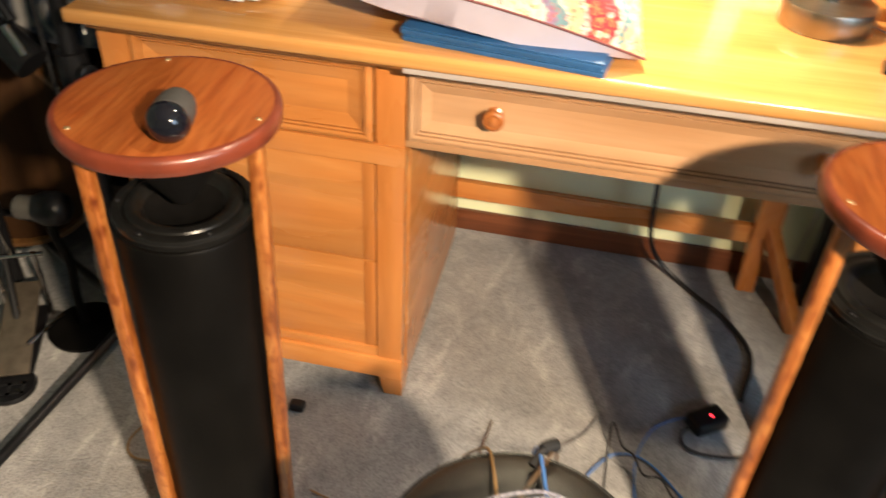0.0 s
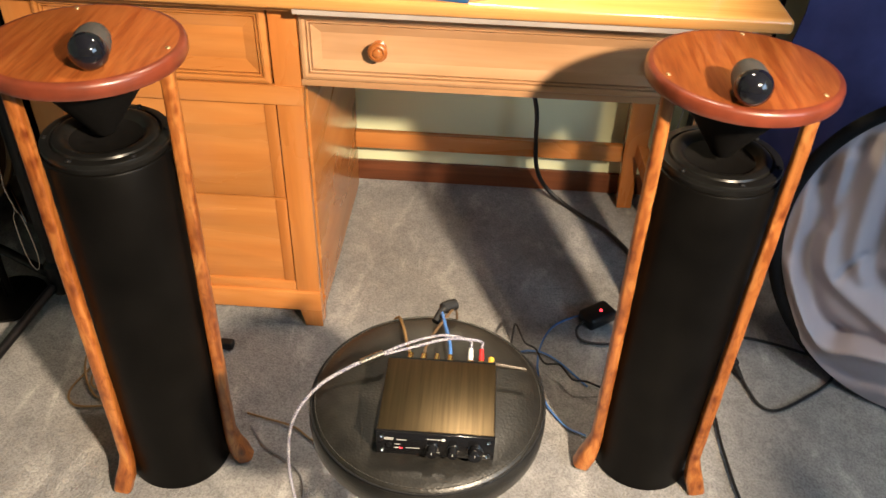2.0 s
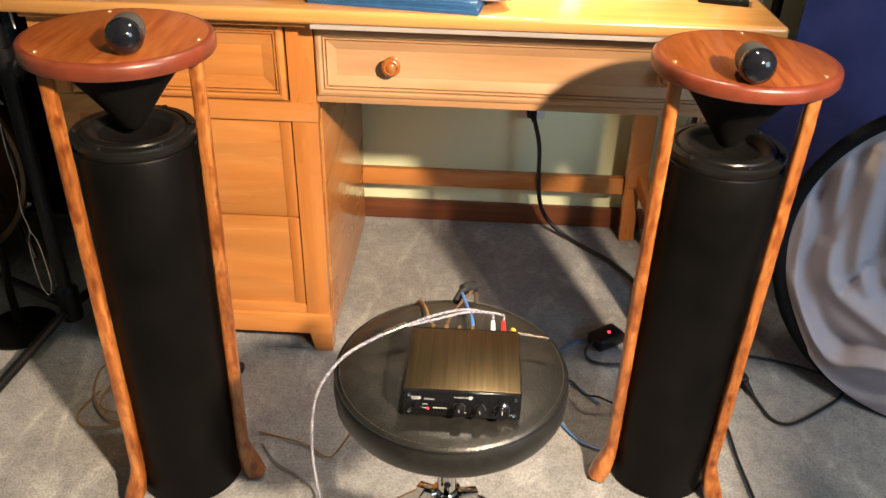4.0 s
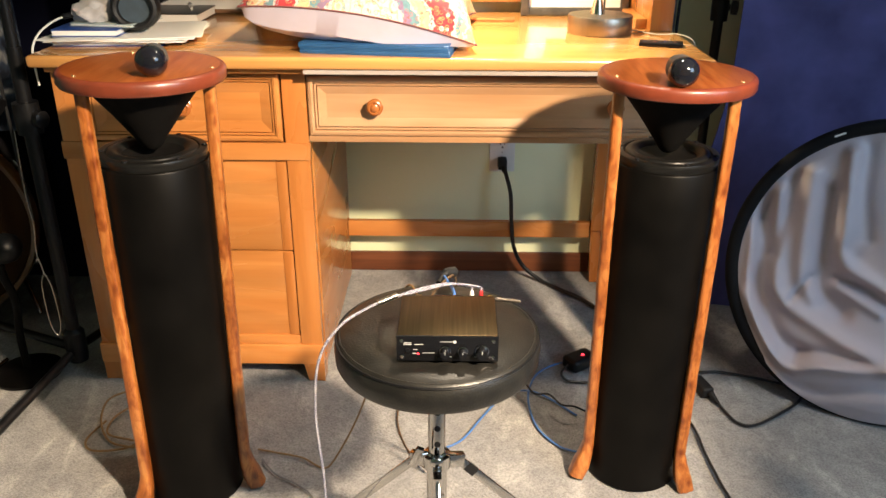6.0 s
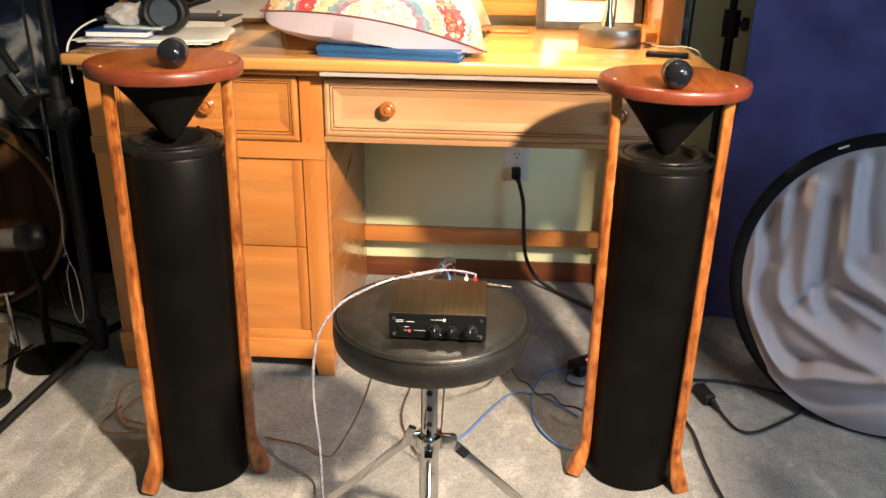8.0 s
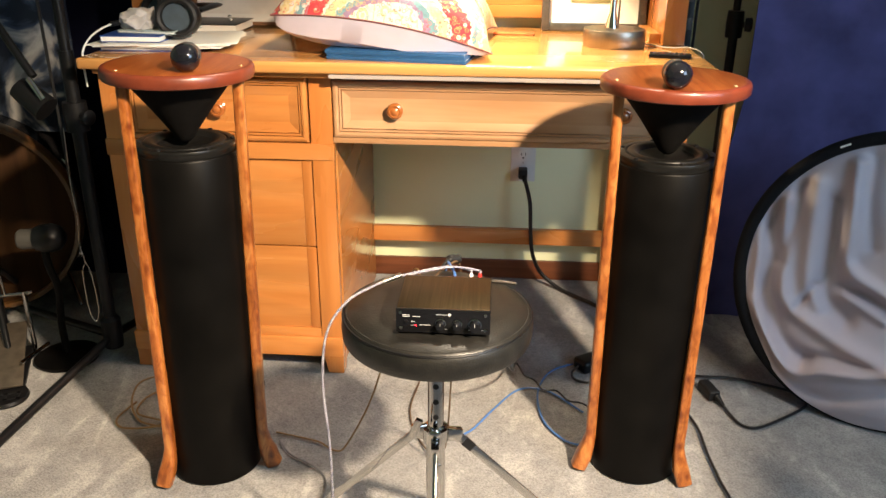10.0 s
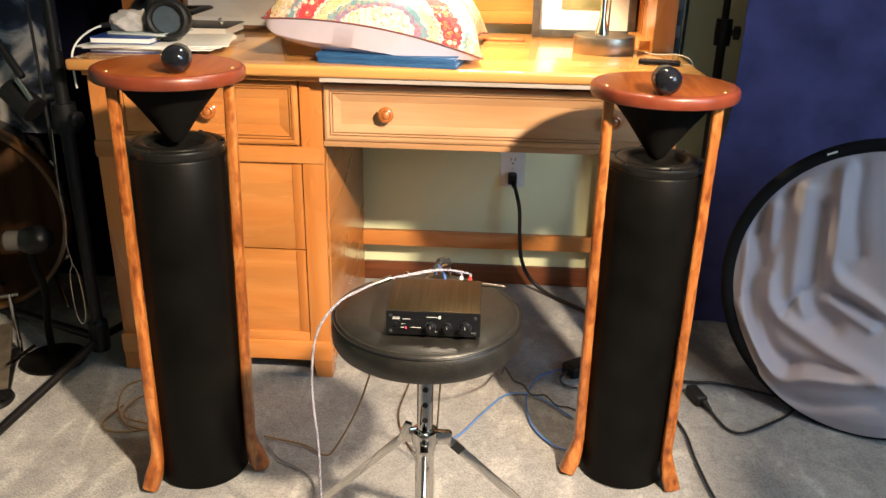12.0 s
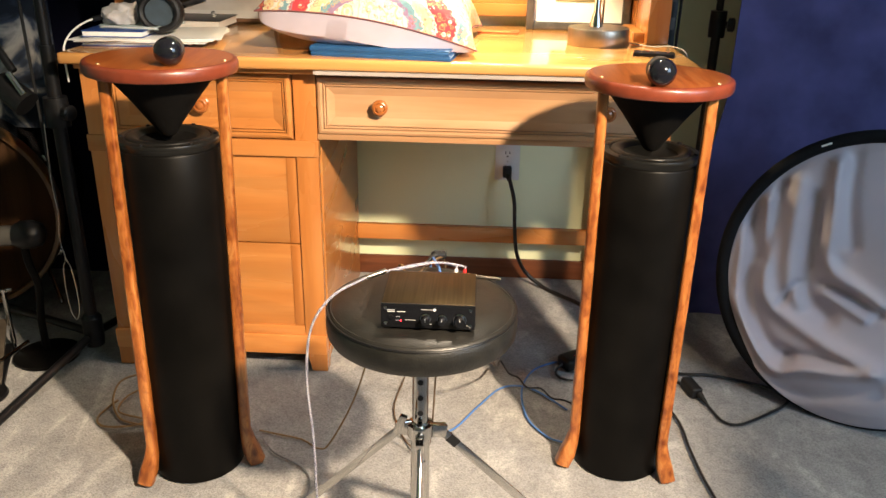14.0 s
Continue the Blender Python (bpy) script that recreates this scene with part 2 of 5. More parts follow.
def carpet_material():
    material, nodes, links, shade = shader("grey_cut_pile_carpet")
    patches = textured(nodes, links, "ShaderNodeTexNoise", 3.5, detail=3.0, warp=0.8)
    swirl = textured(nodes, links, "ShaderNodeTexNoise", 22.0, detail=5.0, warp=1.5)
    tufts = textured(nodes, links, "ShaderNodeTexNoise", 260.0, detail=3.0)
    base = ramp(nodes, [(0.32, (0.33, 0.325, 0.325)), (0.68, (0.43, 0.42, 0.41))])
    links.new(patches.outputs[0], base.inputs[0])
    nap = ramp(nodes, [(0.36, (0.78, 0.78, 0.79)), (0.62, (1.0, 1.0, 1.0))])
    links.new(swirl.outputs[0], nap.inputs[0])
    fleck = ramp(nodes, [(0.34, (0.58, 0.58, 0.59)), (0.60, (1.0, 1.0, 1.0))])
    links.new(tufts.outputs[0], fleck.inputs[0])
    colour = mix(nodes, links, base.outputs[0], nap.outputs[0], 0.8, "MULTIPLY")
    colour = mix(nodes, links, colour, fleck.outputs[0], 0.8, "MULTIPLY")
    strokes = textured(nodes, links, "ShaderNodeTexNoise", 13.0, (1.0, 0.45, 1.0), (0, 0, 0.6), detail=3.0, warp=1.0)
    brushed = ramp(nodes, [(0.40, (0.84, 0.84, 0.85)), (0.56, (0.92, 0.92, 0.92)), (0.66, (1.22, 1.21, 1.20))])
    links.new(strokes.outputs[0], brushed.inputs[0])
    colour = mix(nodes, links, colour, brushed.outputs[0], 1.0, "MULTIPLY")
    links.new(colour, shade.inputs["Base Color"])
    shade.inputs["Roughness"].default_value = 0.95
    shade.inputs["Specular IOR Level"].default_value = 0.15
    shade.inputs["Sheen Weight"].default_value = 0.15
    bump(nodes, links, shade, tufts.outputs[0], 0.9, 0.004)
    return material


CARPET = carpet_material()

# ---------------------------------------------------------------- room
X0, X1, Y0, Y1, TOP = -2.2, 2.4, -2.4, 1.735, 2.45


def floor_mesh():
    bm = bmesh.new()
    bmesh.ops.create_grid(bm, x_segments=140, y_segments=130, size=0.5)
    for v in bm.verts:
        x, y = X0 - 0.1 + (v.co.x + 0.5) * (X1 - X0 + 0.2), Y0 - 0.1 + (v.co.y + 0.5) * (Y1 - Y0 + 0.2)
        v.co = (x, y, 0.0018 * noise.noise((x * 9, y * 9, 0)) - 0.002)
    return bm


setting("floor", floor_mesh(), CARPET, "grey cut-pile carpet with swirled brushed nap", "floor")
setting("ceiling", boxed(X0 - 0.1, X1 + 0.1, Y0 - 0.1, Y1 + 0.1, TOP, TOP + 0.1), CEILING_WHITE, "plain white painted ceiling", "ceiling")
setting("wall_north", boxed(X0 - 0.1, X1 + 0.1, Y1, Y1 + 0.12, -0.05, TOP), WALL_GREEN, "pale green painted wall behind the desk", "wall")
setting("wall_west", boxed(X0 - 0.12, X0, Y0, Y1, -0.05, TOP), WALL_GREEN, "pale green painted side wall", "wall")
bm = bmesh.new()
box(bm, X1, X1 + 0.12, Y0, -1.65, -0.05, TOP)
box(bm, X1, X1 + 0.12, -0.25, Y1, -0.05, TOP)
box(bm, X1, X1 + 0.12, -1.65, -0.25, -0.05, 1.0)
box(bm, X1, X1 + 0.12, -1.65, -0.25, 2.3, TOP)
setting("wall_east", bm, WALL_GREEN, "pale green painted side wall with a window opening", "wall")
setting("wall_south", boxed(X0 - 0.1, X1 + 0.1, Y0 - 0.12, Y0, -0.05, TOP), WALL_GREEN, "pale green painted wall", "wall")
bm = bmesh.new()
box(bm, X0, X1, Y1 - 0.013, Y1 - 0.001, 0, 0.060, 0.003)
setting("baseboard", bm, BASEBOARD, "red-brown stained wooden baseboard", "baseboard")

# ---------------------------------------------------------------- desk
FRONT = 1.126
desk = thing("desk", -0.11, 1.38, 0, "honey maple pedestal desk with drawers and hutch", "desk")
DT, DL, DR, DF, DB = 0.762, -0.770, 0.556, 1.072, 1.70

bm = bmesh.new()
box(bm, DL, DR, DF, DB, DT - 0.024, DT, 0.008, 3)
part("desktop", bm, MAPLE_TOP, desk, "glossy honey maple top")
bm = bmesh.new()
box(bm, DL + 0.022, DR - 0.022, DF + 0.022, DB - 0.01, DT - 0.036, DT - 0.024, 0.003)
part("top_moulding", bm, MAPLE_X, desk)

PL, PR = -0.752, -0.243
part("side_panel", boxed(PR - 0.018, PR, FRONT + 0.045, DB - 0.02, 0.012, DT - 0.036, 0.001), MAPLE_Y, desk)
part("side_panel", boxed(PL, PL + 0.018, FRONT + 0.02, DB - 0.02, 0.05, DT - 0.036, 0.001), MAPLE_Y, desk)
part("back_panel", boxed(PL + 0.018, PR - 0.018, DB - 0.04, DB - 0.022, 0.05, DT - 0.036), MAPLE_Z, desk)
part("bottom_panel", boxed(PL + 0.018, PR - 0.018, FRONT + 0.03, DB - 0.04, 0.05, 0.068), MAPLE_Y, desk)
part("stile", boxed(PR - 0.048, PR + 0.001, FRONT, FRONT + 0.02, 0.095, DT - 0.036, 0.002), MAPLE_Z, desk)
part("stile", boxed(PL - 0.001, PL + 0.058, FRONT, FRONT + 0.02, 0.095, DT - 0.036, 0.002), MAPLE_Z, desk)
part("rail", boxed(PL - 0.004, PR + 0.003, FRONT - 0.004, FRONT + 0.02, 0.540, 0.577, 0.002), MAPLE_X, desk)
part("rail", boxed(PL + 0.059, PR - 0.049, FRONT + 0.001, FRONT + 0.02, 0.0955, 0.118, 0.002), MAPLE_X, desk)
part("plinth", boxed(PL - 0.006, PR + 0.003, FRONT - 0.006, FRONT + 0.019, 0.045, 0.095, 0.004), MAPLE_X, desk)


def foot_mesh(x, y, dx, dy):
    """A tapered block foot, its outer corner at (x, y)."""
    bm = bmesh.new()
    box(bm, 0, 1, 0, 1, 0, 0.048)
    for v in bm.verts:
        low = v.co.z < 0.01
        sx, sy = v.co.x, v.co.y
        v.co.x, v.co.y = x + dx * sx * (0.78 if low else 1.0) - dx * 0.0, y + dy * sy * (0.78 if low else 1.0)
    bmesh.ops.recalc_face_normals(bm, faces=bm.faces[:])
    return bm


for fx, sx in ((PR + 0.003, -0.048), (PL - 0.003, 0.048)):
    for fy, sy, back in ((FRONT - 0.004, 0.048, 0.0), (DB - 0.025, -0.048, 0.024)):
        part("foot", foot_mesh(fx + math.copysign(back, sx), fy, sx, sy), MAPLE_Z, desk)


def drawer_front(name, x0, x1, z0, z1, border, knobs, material, depth=0.020):
    """A raised picture-frame front: rounded outer bead, two stepped grooves, a sunk flat panel; mitred corners."""
    bm = bmesh.new()
    y = FRONT - 0.006
    steps = [(0.0, depth), (0.0, 0.004), (0.003, 0.0005), (0.008, -0.001), (0.0125, 0.0005), (0.0130, 0.006), (0.0145, 0.006), (0.0150, 0.002), (0.018, 0.003), (0.0185, 0.0085), (0.020, 0.0085), (0.0205, 0.0045), (border, 0.011), (border + 0.001, 0.011)]
    loops = []
    for inset, back in steps:
        k = min(inset, border + 0.001)
        loops.append([bm.verts.new(c) for c in ((x0 + k, y + back, z0 + k), (x1 - k, y + back, z0 + k), (x1 - k, y + back, z1 - k), (x0 + k, y + back, z1 - k))])
    for a, b in zip(loops, loops[1:]):
        for i in range(4):
            bm.faces.new((a[i], a[(i + 1) % 4], b[(i + 1) % 4], b[i]))
    bm.faces.new(loops[-1])
    bm.faces.new(loops[0][::-1])
    bmesh.ops.recalc_face_normals(bm, faces=bm.faces[:])
    front = part(name, bm, material, desk, "framed maple drawer front", smooth=False)
    for kx, kz in knobs:
        m = Matrix.Translation((kx, y + 0.011, kz)) @ Euler((radians(90), 0, 0)).to_matrix().to_4x4()
        part("knob", turned([(0.0, 0.0), (0.0135, 0.0), (0.0135, 0.003), (0.009, 0.006), (0.0085, 0.011), (0.0145, 0.0145), (0.0172, 0.019), (0.0170, 0.0225), (0.0145, 0.0255), (0.0115, 0.0262), (0.0105, 0.0240), (0.0085, 0.0240), (0.0075, 0.0265), (0.004, 0.0285), (0, 0.029)], m, 32), KNOB, front, "turned orange-brown wooden knob")


KNOB = wood("knob_maple", (0.32, 0.09, 0.02), (0.42, 0.13, 0.03), (0.48, 0.17, 0.045), "y", 0.25, 0.6, 40, 0.3)
drawer_front("drawer", -0.697, -0.295, 0.580, 0.722, 0.042, [(-0.49, 0.652)], MAPLE_X)
drawer_front("drawer", -0.239, 0.507, 0.593, 0.716, 0.037, [(-0.103, 0.656), (0.379, 0.656)], MAPLE_PALE)
part("drawer_box", boxed(-0.225, 0.495, FRONT + 0.016, 1.60, 0.600, 0.712), MAPLE_Y, desk)
part("apron", boxed(-0.2415, 0.507, FRONT - 0.001, FRONT + 0.018, 0.580, 0.5925, 0.0015), MAPLE_PALE, desk)
part("slide_strip", boxed(-0.236, 0.507, DF + 0.007, DF + 0.0215, 0.7285, 0.7376, 0.001), plain("pale_strip", (0.36, 0.31, 0.28), 0.3, 0, 0.25, 9, stretch=(0.4, 1, 1)), desk, "pale worn strip above the drawer")

for z0, z1 in ((0.1185, 0.328), (0.331, 0.5395)):
    bm = bmesh.new()
    box(bm, PL + 0.059, PR - 0.0495, FRONT + 0.006, FRONT + 0.02, z0, z1, 0.0025)
    door = part("drawer", bm, MAPLE_X, desk, "flat maple file drawer front")
for z0, z1 in ((0.1195, 0.327), (0.332, 0.5385)):
    part("bead", boxed(PR - 0.073, PR - 0.051, FRONT + 0.0045, FRONT + 0.0059, z0, z1, 0.0006), MAPLE_Z, desk)

# open side: a hidden front post, and a rear post that splits into two splayed feet
part("post", boxed(0.470, 0.522, 1.142, 1.192, 0.0, 0.7255, 0.003), MAPLE_Z, desk)
part("post", boxed(0.447, 0.503, 1.640, 1.690, 0.168, 0.7255, 0.003), MAPLE_Z, desk)
bm = bmesh.new()
bar(bm, (0.468, 1.668, 0.185), (0.476, 1.672, 0.0), 0.040, 0.036, up=(0, 1, 0), bevel=0.003)
part("foot", bm, MAPLE_Z, desk)
bm = bmesh.new()
bar(bm, (0.484, 1.655, 0.195), (0.573, 1.520, 0.008), 0.030, 0.030, up=(0, 0, 1), bevel=0.003)
part("foot", bm, MAPLE_Z, desk)
part("stretcher", boxed(PR, 0.446, 1.655, 1.675, 0.141, 0.187, 0.002), MAPLE_X, desk)

# hutch: uprights and slatted back standing on the desktop
part("hutch_upright", boxed(0.497, 0.547, 1.395, 1.69, DT, 1.24, 0.003), MAPLE_Z, desk)
part("hutch_upright", boxed(-0.776, -0.726, 1.395, 1.69, DT, 1.24, 0.003), MAPLE_Z, desk)
part("hutch_foot", boxed(0.470, 0.4965, 1.43, 1.60, DT, 0.785, 0.003), MAPLE_Y, desk)
part("hutch_rail", boxed(-0.7255, 0.4965, 1.672, 1.690, 0.790, 0.822, 0.003), MAPLE_X, desk)
part("hutch_panel", boxed(-0.7255, 0.4965, 1.678, 1.690, 0.8225, 1.24, 0.001), MAPLE_X, desk)

# ---------------------------------------------------------------- speaker towers


def speaker_tower(cx, cy, height, turn, ball, tint, last=240):
    """A tube with an upward woofer, a cone hung over it from a round plate on three rods, and a tweeter pod on the plate."""
    root = thing("tower_speaker", cx, cy, 0, "omnidirectional tower speaker, black tube, round mahogany top", "speaker", "pair of tower speakers")
    at = Matrix.Translation((cx, cy, 0))
    tube_top = height - 0.148
    r = 0.0880
    prof = [(0, 0.0), (r - 0.004, 0.0), (r, 0.003)] + [(r, 0.003 + (tube_top - 0.007) * i / 6) for i in range(1, 7)]
    prof += [(r - 0.0015, tube_top - 0.001), (r - 0.005, tube_top), (r - 0.012, tube_top), (r - 0.012, tube_top - 0.06), (0, tube_top - 0.06)]
    part("tube", turned(prof, at, 96), BLACK_TUBE, root, "satin black cylinder")
    w = tube_top
    woofer = part("woofer", turned([(0.0835, w), (0.084, w + 0.006), (0.0852, w + 0.0075), (0.0855, w + 0.0115), (0.0845, w + 0.0145), (0.081, w + 0.0155), (0.0735, w + 0.0155), (0.072, w + 0.012), (0.070, w + 0.010), (0.070, w - 0.005), (0.078, w - 0.005)], at, 96), WOOFER_BLACK, root, "black woofer flange")
    w += 0.008
    part("surround", turned([(0.0725, w + 0.003), (0.069, w + 0.0085), (0.0625, w + 0.0105), (0.055, w + 0.0085), (0.0485, w + 0.002)], at, 72), WOOFER_BLACK, woofer)
    part("cone", turned([(0.0485, w + 0.002), (0.038, w - 0.002), (0.022, w - 0.006), (0, w - 0.0075)], at, 72), BLACK_PAPER, woofer)
    for i in range(6):
        a = radians(turn + 20 + 60 * i)
        m = at @ Matrix.Translation((0.0788 * math.cos(a), 0.0788 * math.sin(a), w + 0.0073))
        part("screw", turned([(0.0042, 0), (0.0042, 0.0012), (0.003, 0.0024), (0.0012, 0.0026), (0.001, 0.0018), (0, 0.0016)], m, 14), BLACK_SATIN, woofer)
    p = height - 0.023
    part("deflector_cone", turned([(0, p), (0.0895, p), (0.0898, p - 0.003), (0.056, p - 0.046), (0.023, p - 0.093), (0.015, p - 0.106), (0.008, p - 0.111), (0, p - 0.1125)], at, 72), BLACK_PAPER, root, "matt black inverted cone")
    R = 0.1260
    top = part("top_plate", turned([(0, p), (R - 0.006, p), (R - 0.002, p + 0.0015), (R, p + 0.005), (R + 0.0003, p + 0.011), (R, p + 0.017), (R - 0.0015, height - 0.0025), (R - 0.005, height - 0.0004), (R - 0.009, height - 0.0002)], at, 128), PLATE_EDGE, root, "varnished red-brown rim")
    face = part("veneer", turned([(R - 0.009, height - 0.0002), (R - 0.012, height), (0, height)], at @ Euler((0, 0, tint)).to_matrix().to_4x4(), 128), PLATE, top, "mahogany veneer with fine dark grain")
    for i, step in enumerate((0, 120, last)):
        a = radians(turn + step)
        ux, uy = math.cos(a), math.sin(a)
        part("screw", turned([(0.0035, 0), (0.0033, 0.0008), (0.0024, 0.0014), (0.0012, 0.0017), (0, 0.0018)], at @ Matrix.Translation((0.1100 * ux, 0.1100 * uy, height)), 16), BRASS, top, "small brass screw")
        # rod: half-round, slightly bowed, swelling into an outward club foot
        pts, rad = [], []
        rng = random.Random(int(turn * 10) + i)
        for k in range(31):
            u = k / 30
            z = 0.004 + (p - 0.004) * u
            out = 0.0985 + 0.0045 * u + 0.0003 * rng.uniform(-1, 1)
            rr = 0.0103 - 0.0012 * u + 0.0002 * rng.uniform(-1, 1)
            if z < 0.085:
                s = 1 - z / 0.085
                out += 0.024 * s ** 1.6
                rr += 0.0065 * math.sin(min(1, s * 1.25) * math.pi / 2) ** 2 * (1 if z > 0.012 else 0.75)
            pts.append((cx + ux * out, cy + uy * out, z))
            rad.append(rr)
        part("leg", sweep(pts, rad, 20, square=0.55), LEG, root, "oiled pine rod with club foot")
    # tweeter pod: matt barrel lying on the plate, glossy dome to the front
    bx, by, yaw = ball
    m = Matrix.Translation((bx, by, height + 0.0222)) @ Euler((radians(90), 0, radians(yaw))).to_matrix().to_4x4()
    pod = part("tweeter_pod", turned([(0, -0.047), (0.007, -0.046), (0.0135, -0.042), (0.0185, -0.034), (0.0210, -0.023), (0.0220, -0.008), (0.0222, 0.004), (0.0205, 0.0045)], m, 48), GREY_POD, root, "matt dark grey tweeter barrel")
    part("dome", turned([(0.0205, 0.0045), (0.0226, 0.005), (0.0230, 0.007), (0.0226, 0.011), (0.0206, 0.0165), (0.0168, 0.022), (0.011, 0.0262), (0.0055, 0.028), (0, 0.0285)], m, 48), GLOSS_DOME, pod, "glossy black dome")
    return root


left_tower = speaker_tower(-0.438, 0.766, 0.809, -3, (-0.396, 0.697, 12), 0.2, 234)
left_tower.matrix_basis = Matrix.Translation((-0.438, 0.766, 0)) @ Euler((0, radians(0.85), 0)).to_matrix().to_4x4()
speaker_tower(0.417, 0.836, 0.789, -41, (0.398, 0.736, -2), 0.05)

# ---------------------------------------------------------------- stool
SX, SY, SZ = 0.036, 0.492, 0.512


def leather_material():
    material, nodes, links, shade = shader("black_vinyl")
    cells = textured(nodes, links, "ShaderNodeTexVoronoi", 320.0)
    noise_a = textured(nodes, links, "ShaderNodeTexNoise", 60.0, detail=4.0)
    tone = ramp(nodes, [(0.3, (0.007, 0.0067, 0.006)), (0.7, (0.015, 0.0138, 0.012))])
    links.new(noise_a.outputs[0], tone.inputs[0])
    links.new(tone.outputs[0], shade.inputs["Base Color"])
    shade.inputs["Roughness"].default_value = 0.38
    shade.inputs["Specular IOR Level"].default_value = 0.55
    blend = mix(nodes, links, cells.outputs["Distance"], noise_a.outputs[0], 0.4)
    bump(nodes, links, shade, blend, 0.34, 0.0010)
    return material


VINYL = leather_material()
stool = thing("drum_stool", SX, SY, 0, "round black vinyl drum stool with chrome tripod", "stool")
at = Matrix.Translation((SX, SY, 0))
SR = 0.142
seat = part("seat", turned([(0, SZ - 0.052), (SR - 0.008, SZ - 0.052), (SR - 0.003, SZ - 0.050), (SR - 0.0005, SZ - 0.045), (SR + 0.0005, SZ - 0.030), (SR - 0.001, SZ - 0.016), (SR - 0.0035, SZ - 0.0125), (SR - 0.004, SZ - 0.0115), (SR - 0.0075, SZ - 0.0085), (SR - 0.018, SZ - 0.004), (SR - 0.04, SZ - 0.001), (SR - 0.08, SZ), (0, SZ)], at, 128), VINYL, stool, "padded black vinyl cushion")
piping = [(SX + (SR - 0.0025) * math.cos(2 * math.pi * i / 96), SY + (SR - 0.0025) * math.sin(2 * math.pi * i / 96), SZ - 0.0125) for i in range(97)]
part("seam", sweep(piping, 0.0019, 6), BLACK_SATIN, seat)
bm = bmesh.new()
for i in range(150):
    a = 2 * math.pi * i / 150
    bar(bm, (SX + (SR - 0.0075) * math.cos(a), SY + (SR - 0.0075) * math.sin(a), SZ - 0.0078), (SX + (SR - 0.0075) * math.cos(a + 0.026), SY + (SR - 0.0075) * math.sin(a + 0.026), SZ - 0.0078), 0.0009, 0.0009)
tagged(part("stitching", bm, plain("grey_thread", (0.03, 0.028, 0.025), 0.6), seat), kind="stuff")
HX, HY, HZ = 0.036, 0.470, 0.300
part("seat_bracket", turned([(0, SZ - 0.066), (0.035, SZ - 0.066), (0.05, SZ - 0.0525), (0, SZ - 0.0525)], Matrix.Translation((HX, HY, 0)), 24), BLACK_SATIN, stool)
post = part("post", turned([(0, HZ - 0.05), (0.0125, HZ - 0.05), (0.0125, SZ - 0.066), (0, SZ - 0.066)], Matrix.Translation((HX, HY, 0)), 32), CHROME, stool, "chrome seat post with drilled holes")
for k in range(4):
    m = Matrix.Translation((HX + 0.001, HY - 0.0127, 0.335 + 0.027 * k)) @ Euler((radians(90), 0, 0)).to_matrix().to_4x4()
    part("hole", turned([(0.0045, -0.001), (0.0045, 0.0006), (0, 0.0006)], m, 16), BLACK_SATIN, post)
part("sleeve", turned([(0, 0.075), (0.015, 0.075), (0.015, HZ + 0.012), (0.0128, HZ + 0.014), (0, HZ + 0.014)], Matrix.Translation((HX, HY, 0)), 32), CHROME, stool)
collar = part("collar", turned([(0.0152, HZ - 0.014), (0.020, HZ - 0.012), (0.020, HZ + 0.010), (0.0152, HZ + 0.012)], Matrix.Translation((HX, HY, 0)), 32), CHROME, stool)
m = Matrix.Translation((HX, HY - 0.019, HZ + 0.012)) @ Euler((radians(90), 0, 0)).to_matrix().to_4x4()
part("clamp_bolt", turned([(0, 0), (0.009, 0), (0.010, 0.003), (0.008, 0.007), (0.005, 0.009), (0, 0.009)], m, 20), CHROME, collar)
bm = bmesh.new()
sweep([(HX - 0.014, HY - 0.016, HZ + 0.022), (HX - 0.024, HY - 0.022, HZ + 0.024)], 0.004, 10, bm)
box(bm, -0.006, 0.006, -0.0035, 0.0035, -0.021, 0.021, 0.0025, m=Matrix.Translation((HX - 0.029, HY - 0.025, HZ + 0.022)) @ Euler((0.2, 0.35, 0)).to_matrix().to_4x4())
part("wing_nut", bm, CHROME, collar)
for fx, fy in ((0.285, 0.570), (-0.205, 0.595), (0.048, 0.205)):
    d = Vector((fx - HX, fy - HY, 0)).normalized()
    a = Vector((HX, HY, HZ - 0.006)) + d * 0.03
    b = Vector((fx, fy, 0.018))
    bm = bmesh.new()
    bar(bm, a, b, 0.006, 0.0135, up=(0, 0, 1), bevel=0.001)
    leg = part("leg", bm, CHROME, stool, "flat chrome leg")
    bm = bmesh.new()
    bar(bm, Vector((HX, HY, HZ - 0.006)) + d * 0.014, a + d * 0.012 + Vector((0, 0, -0.006)), 0.013, 0.022, bevel=0.003)
    part("hinge", bm, CHROME, leg)
    bm = bmesh.new()
    bar(bm, b + (a - b) * 0.06, b + (b - a).normalized() * 0.012, 0.022, 0.016, bevel=0.004)
    part("rubber_foot", bm, BLACK_RUBBER, leg, "black rubber tip")
    if fx > 0.2:
        bm = bmesh.new()
        bar(bm, a + (b - a) * 0.07, a + (b - a) * 0.13, 0.0068, 0.0143)
        part("tape", bm, BLACK_SATIN, leg, "band of black tape")
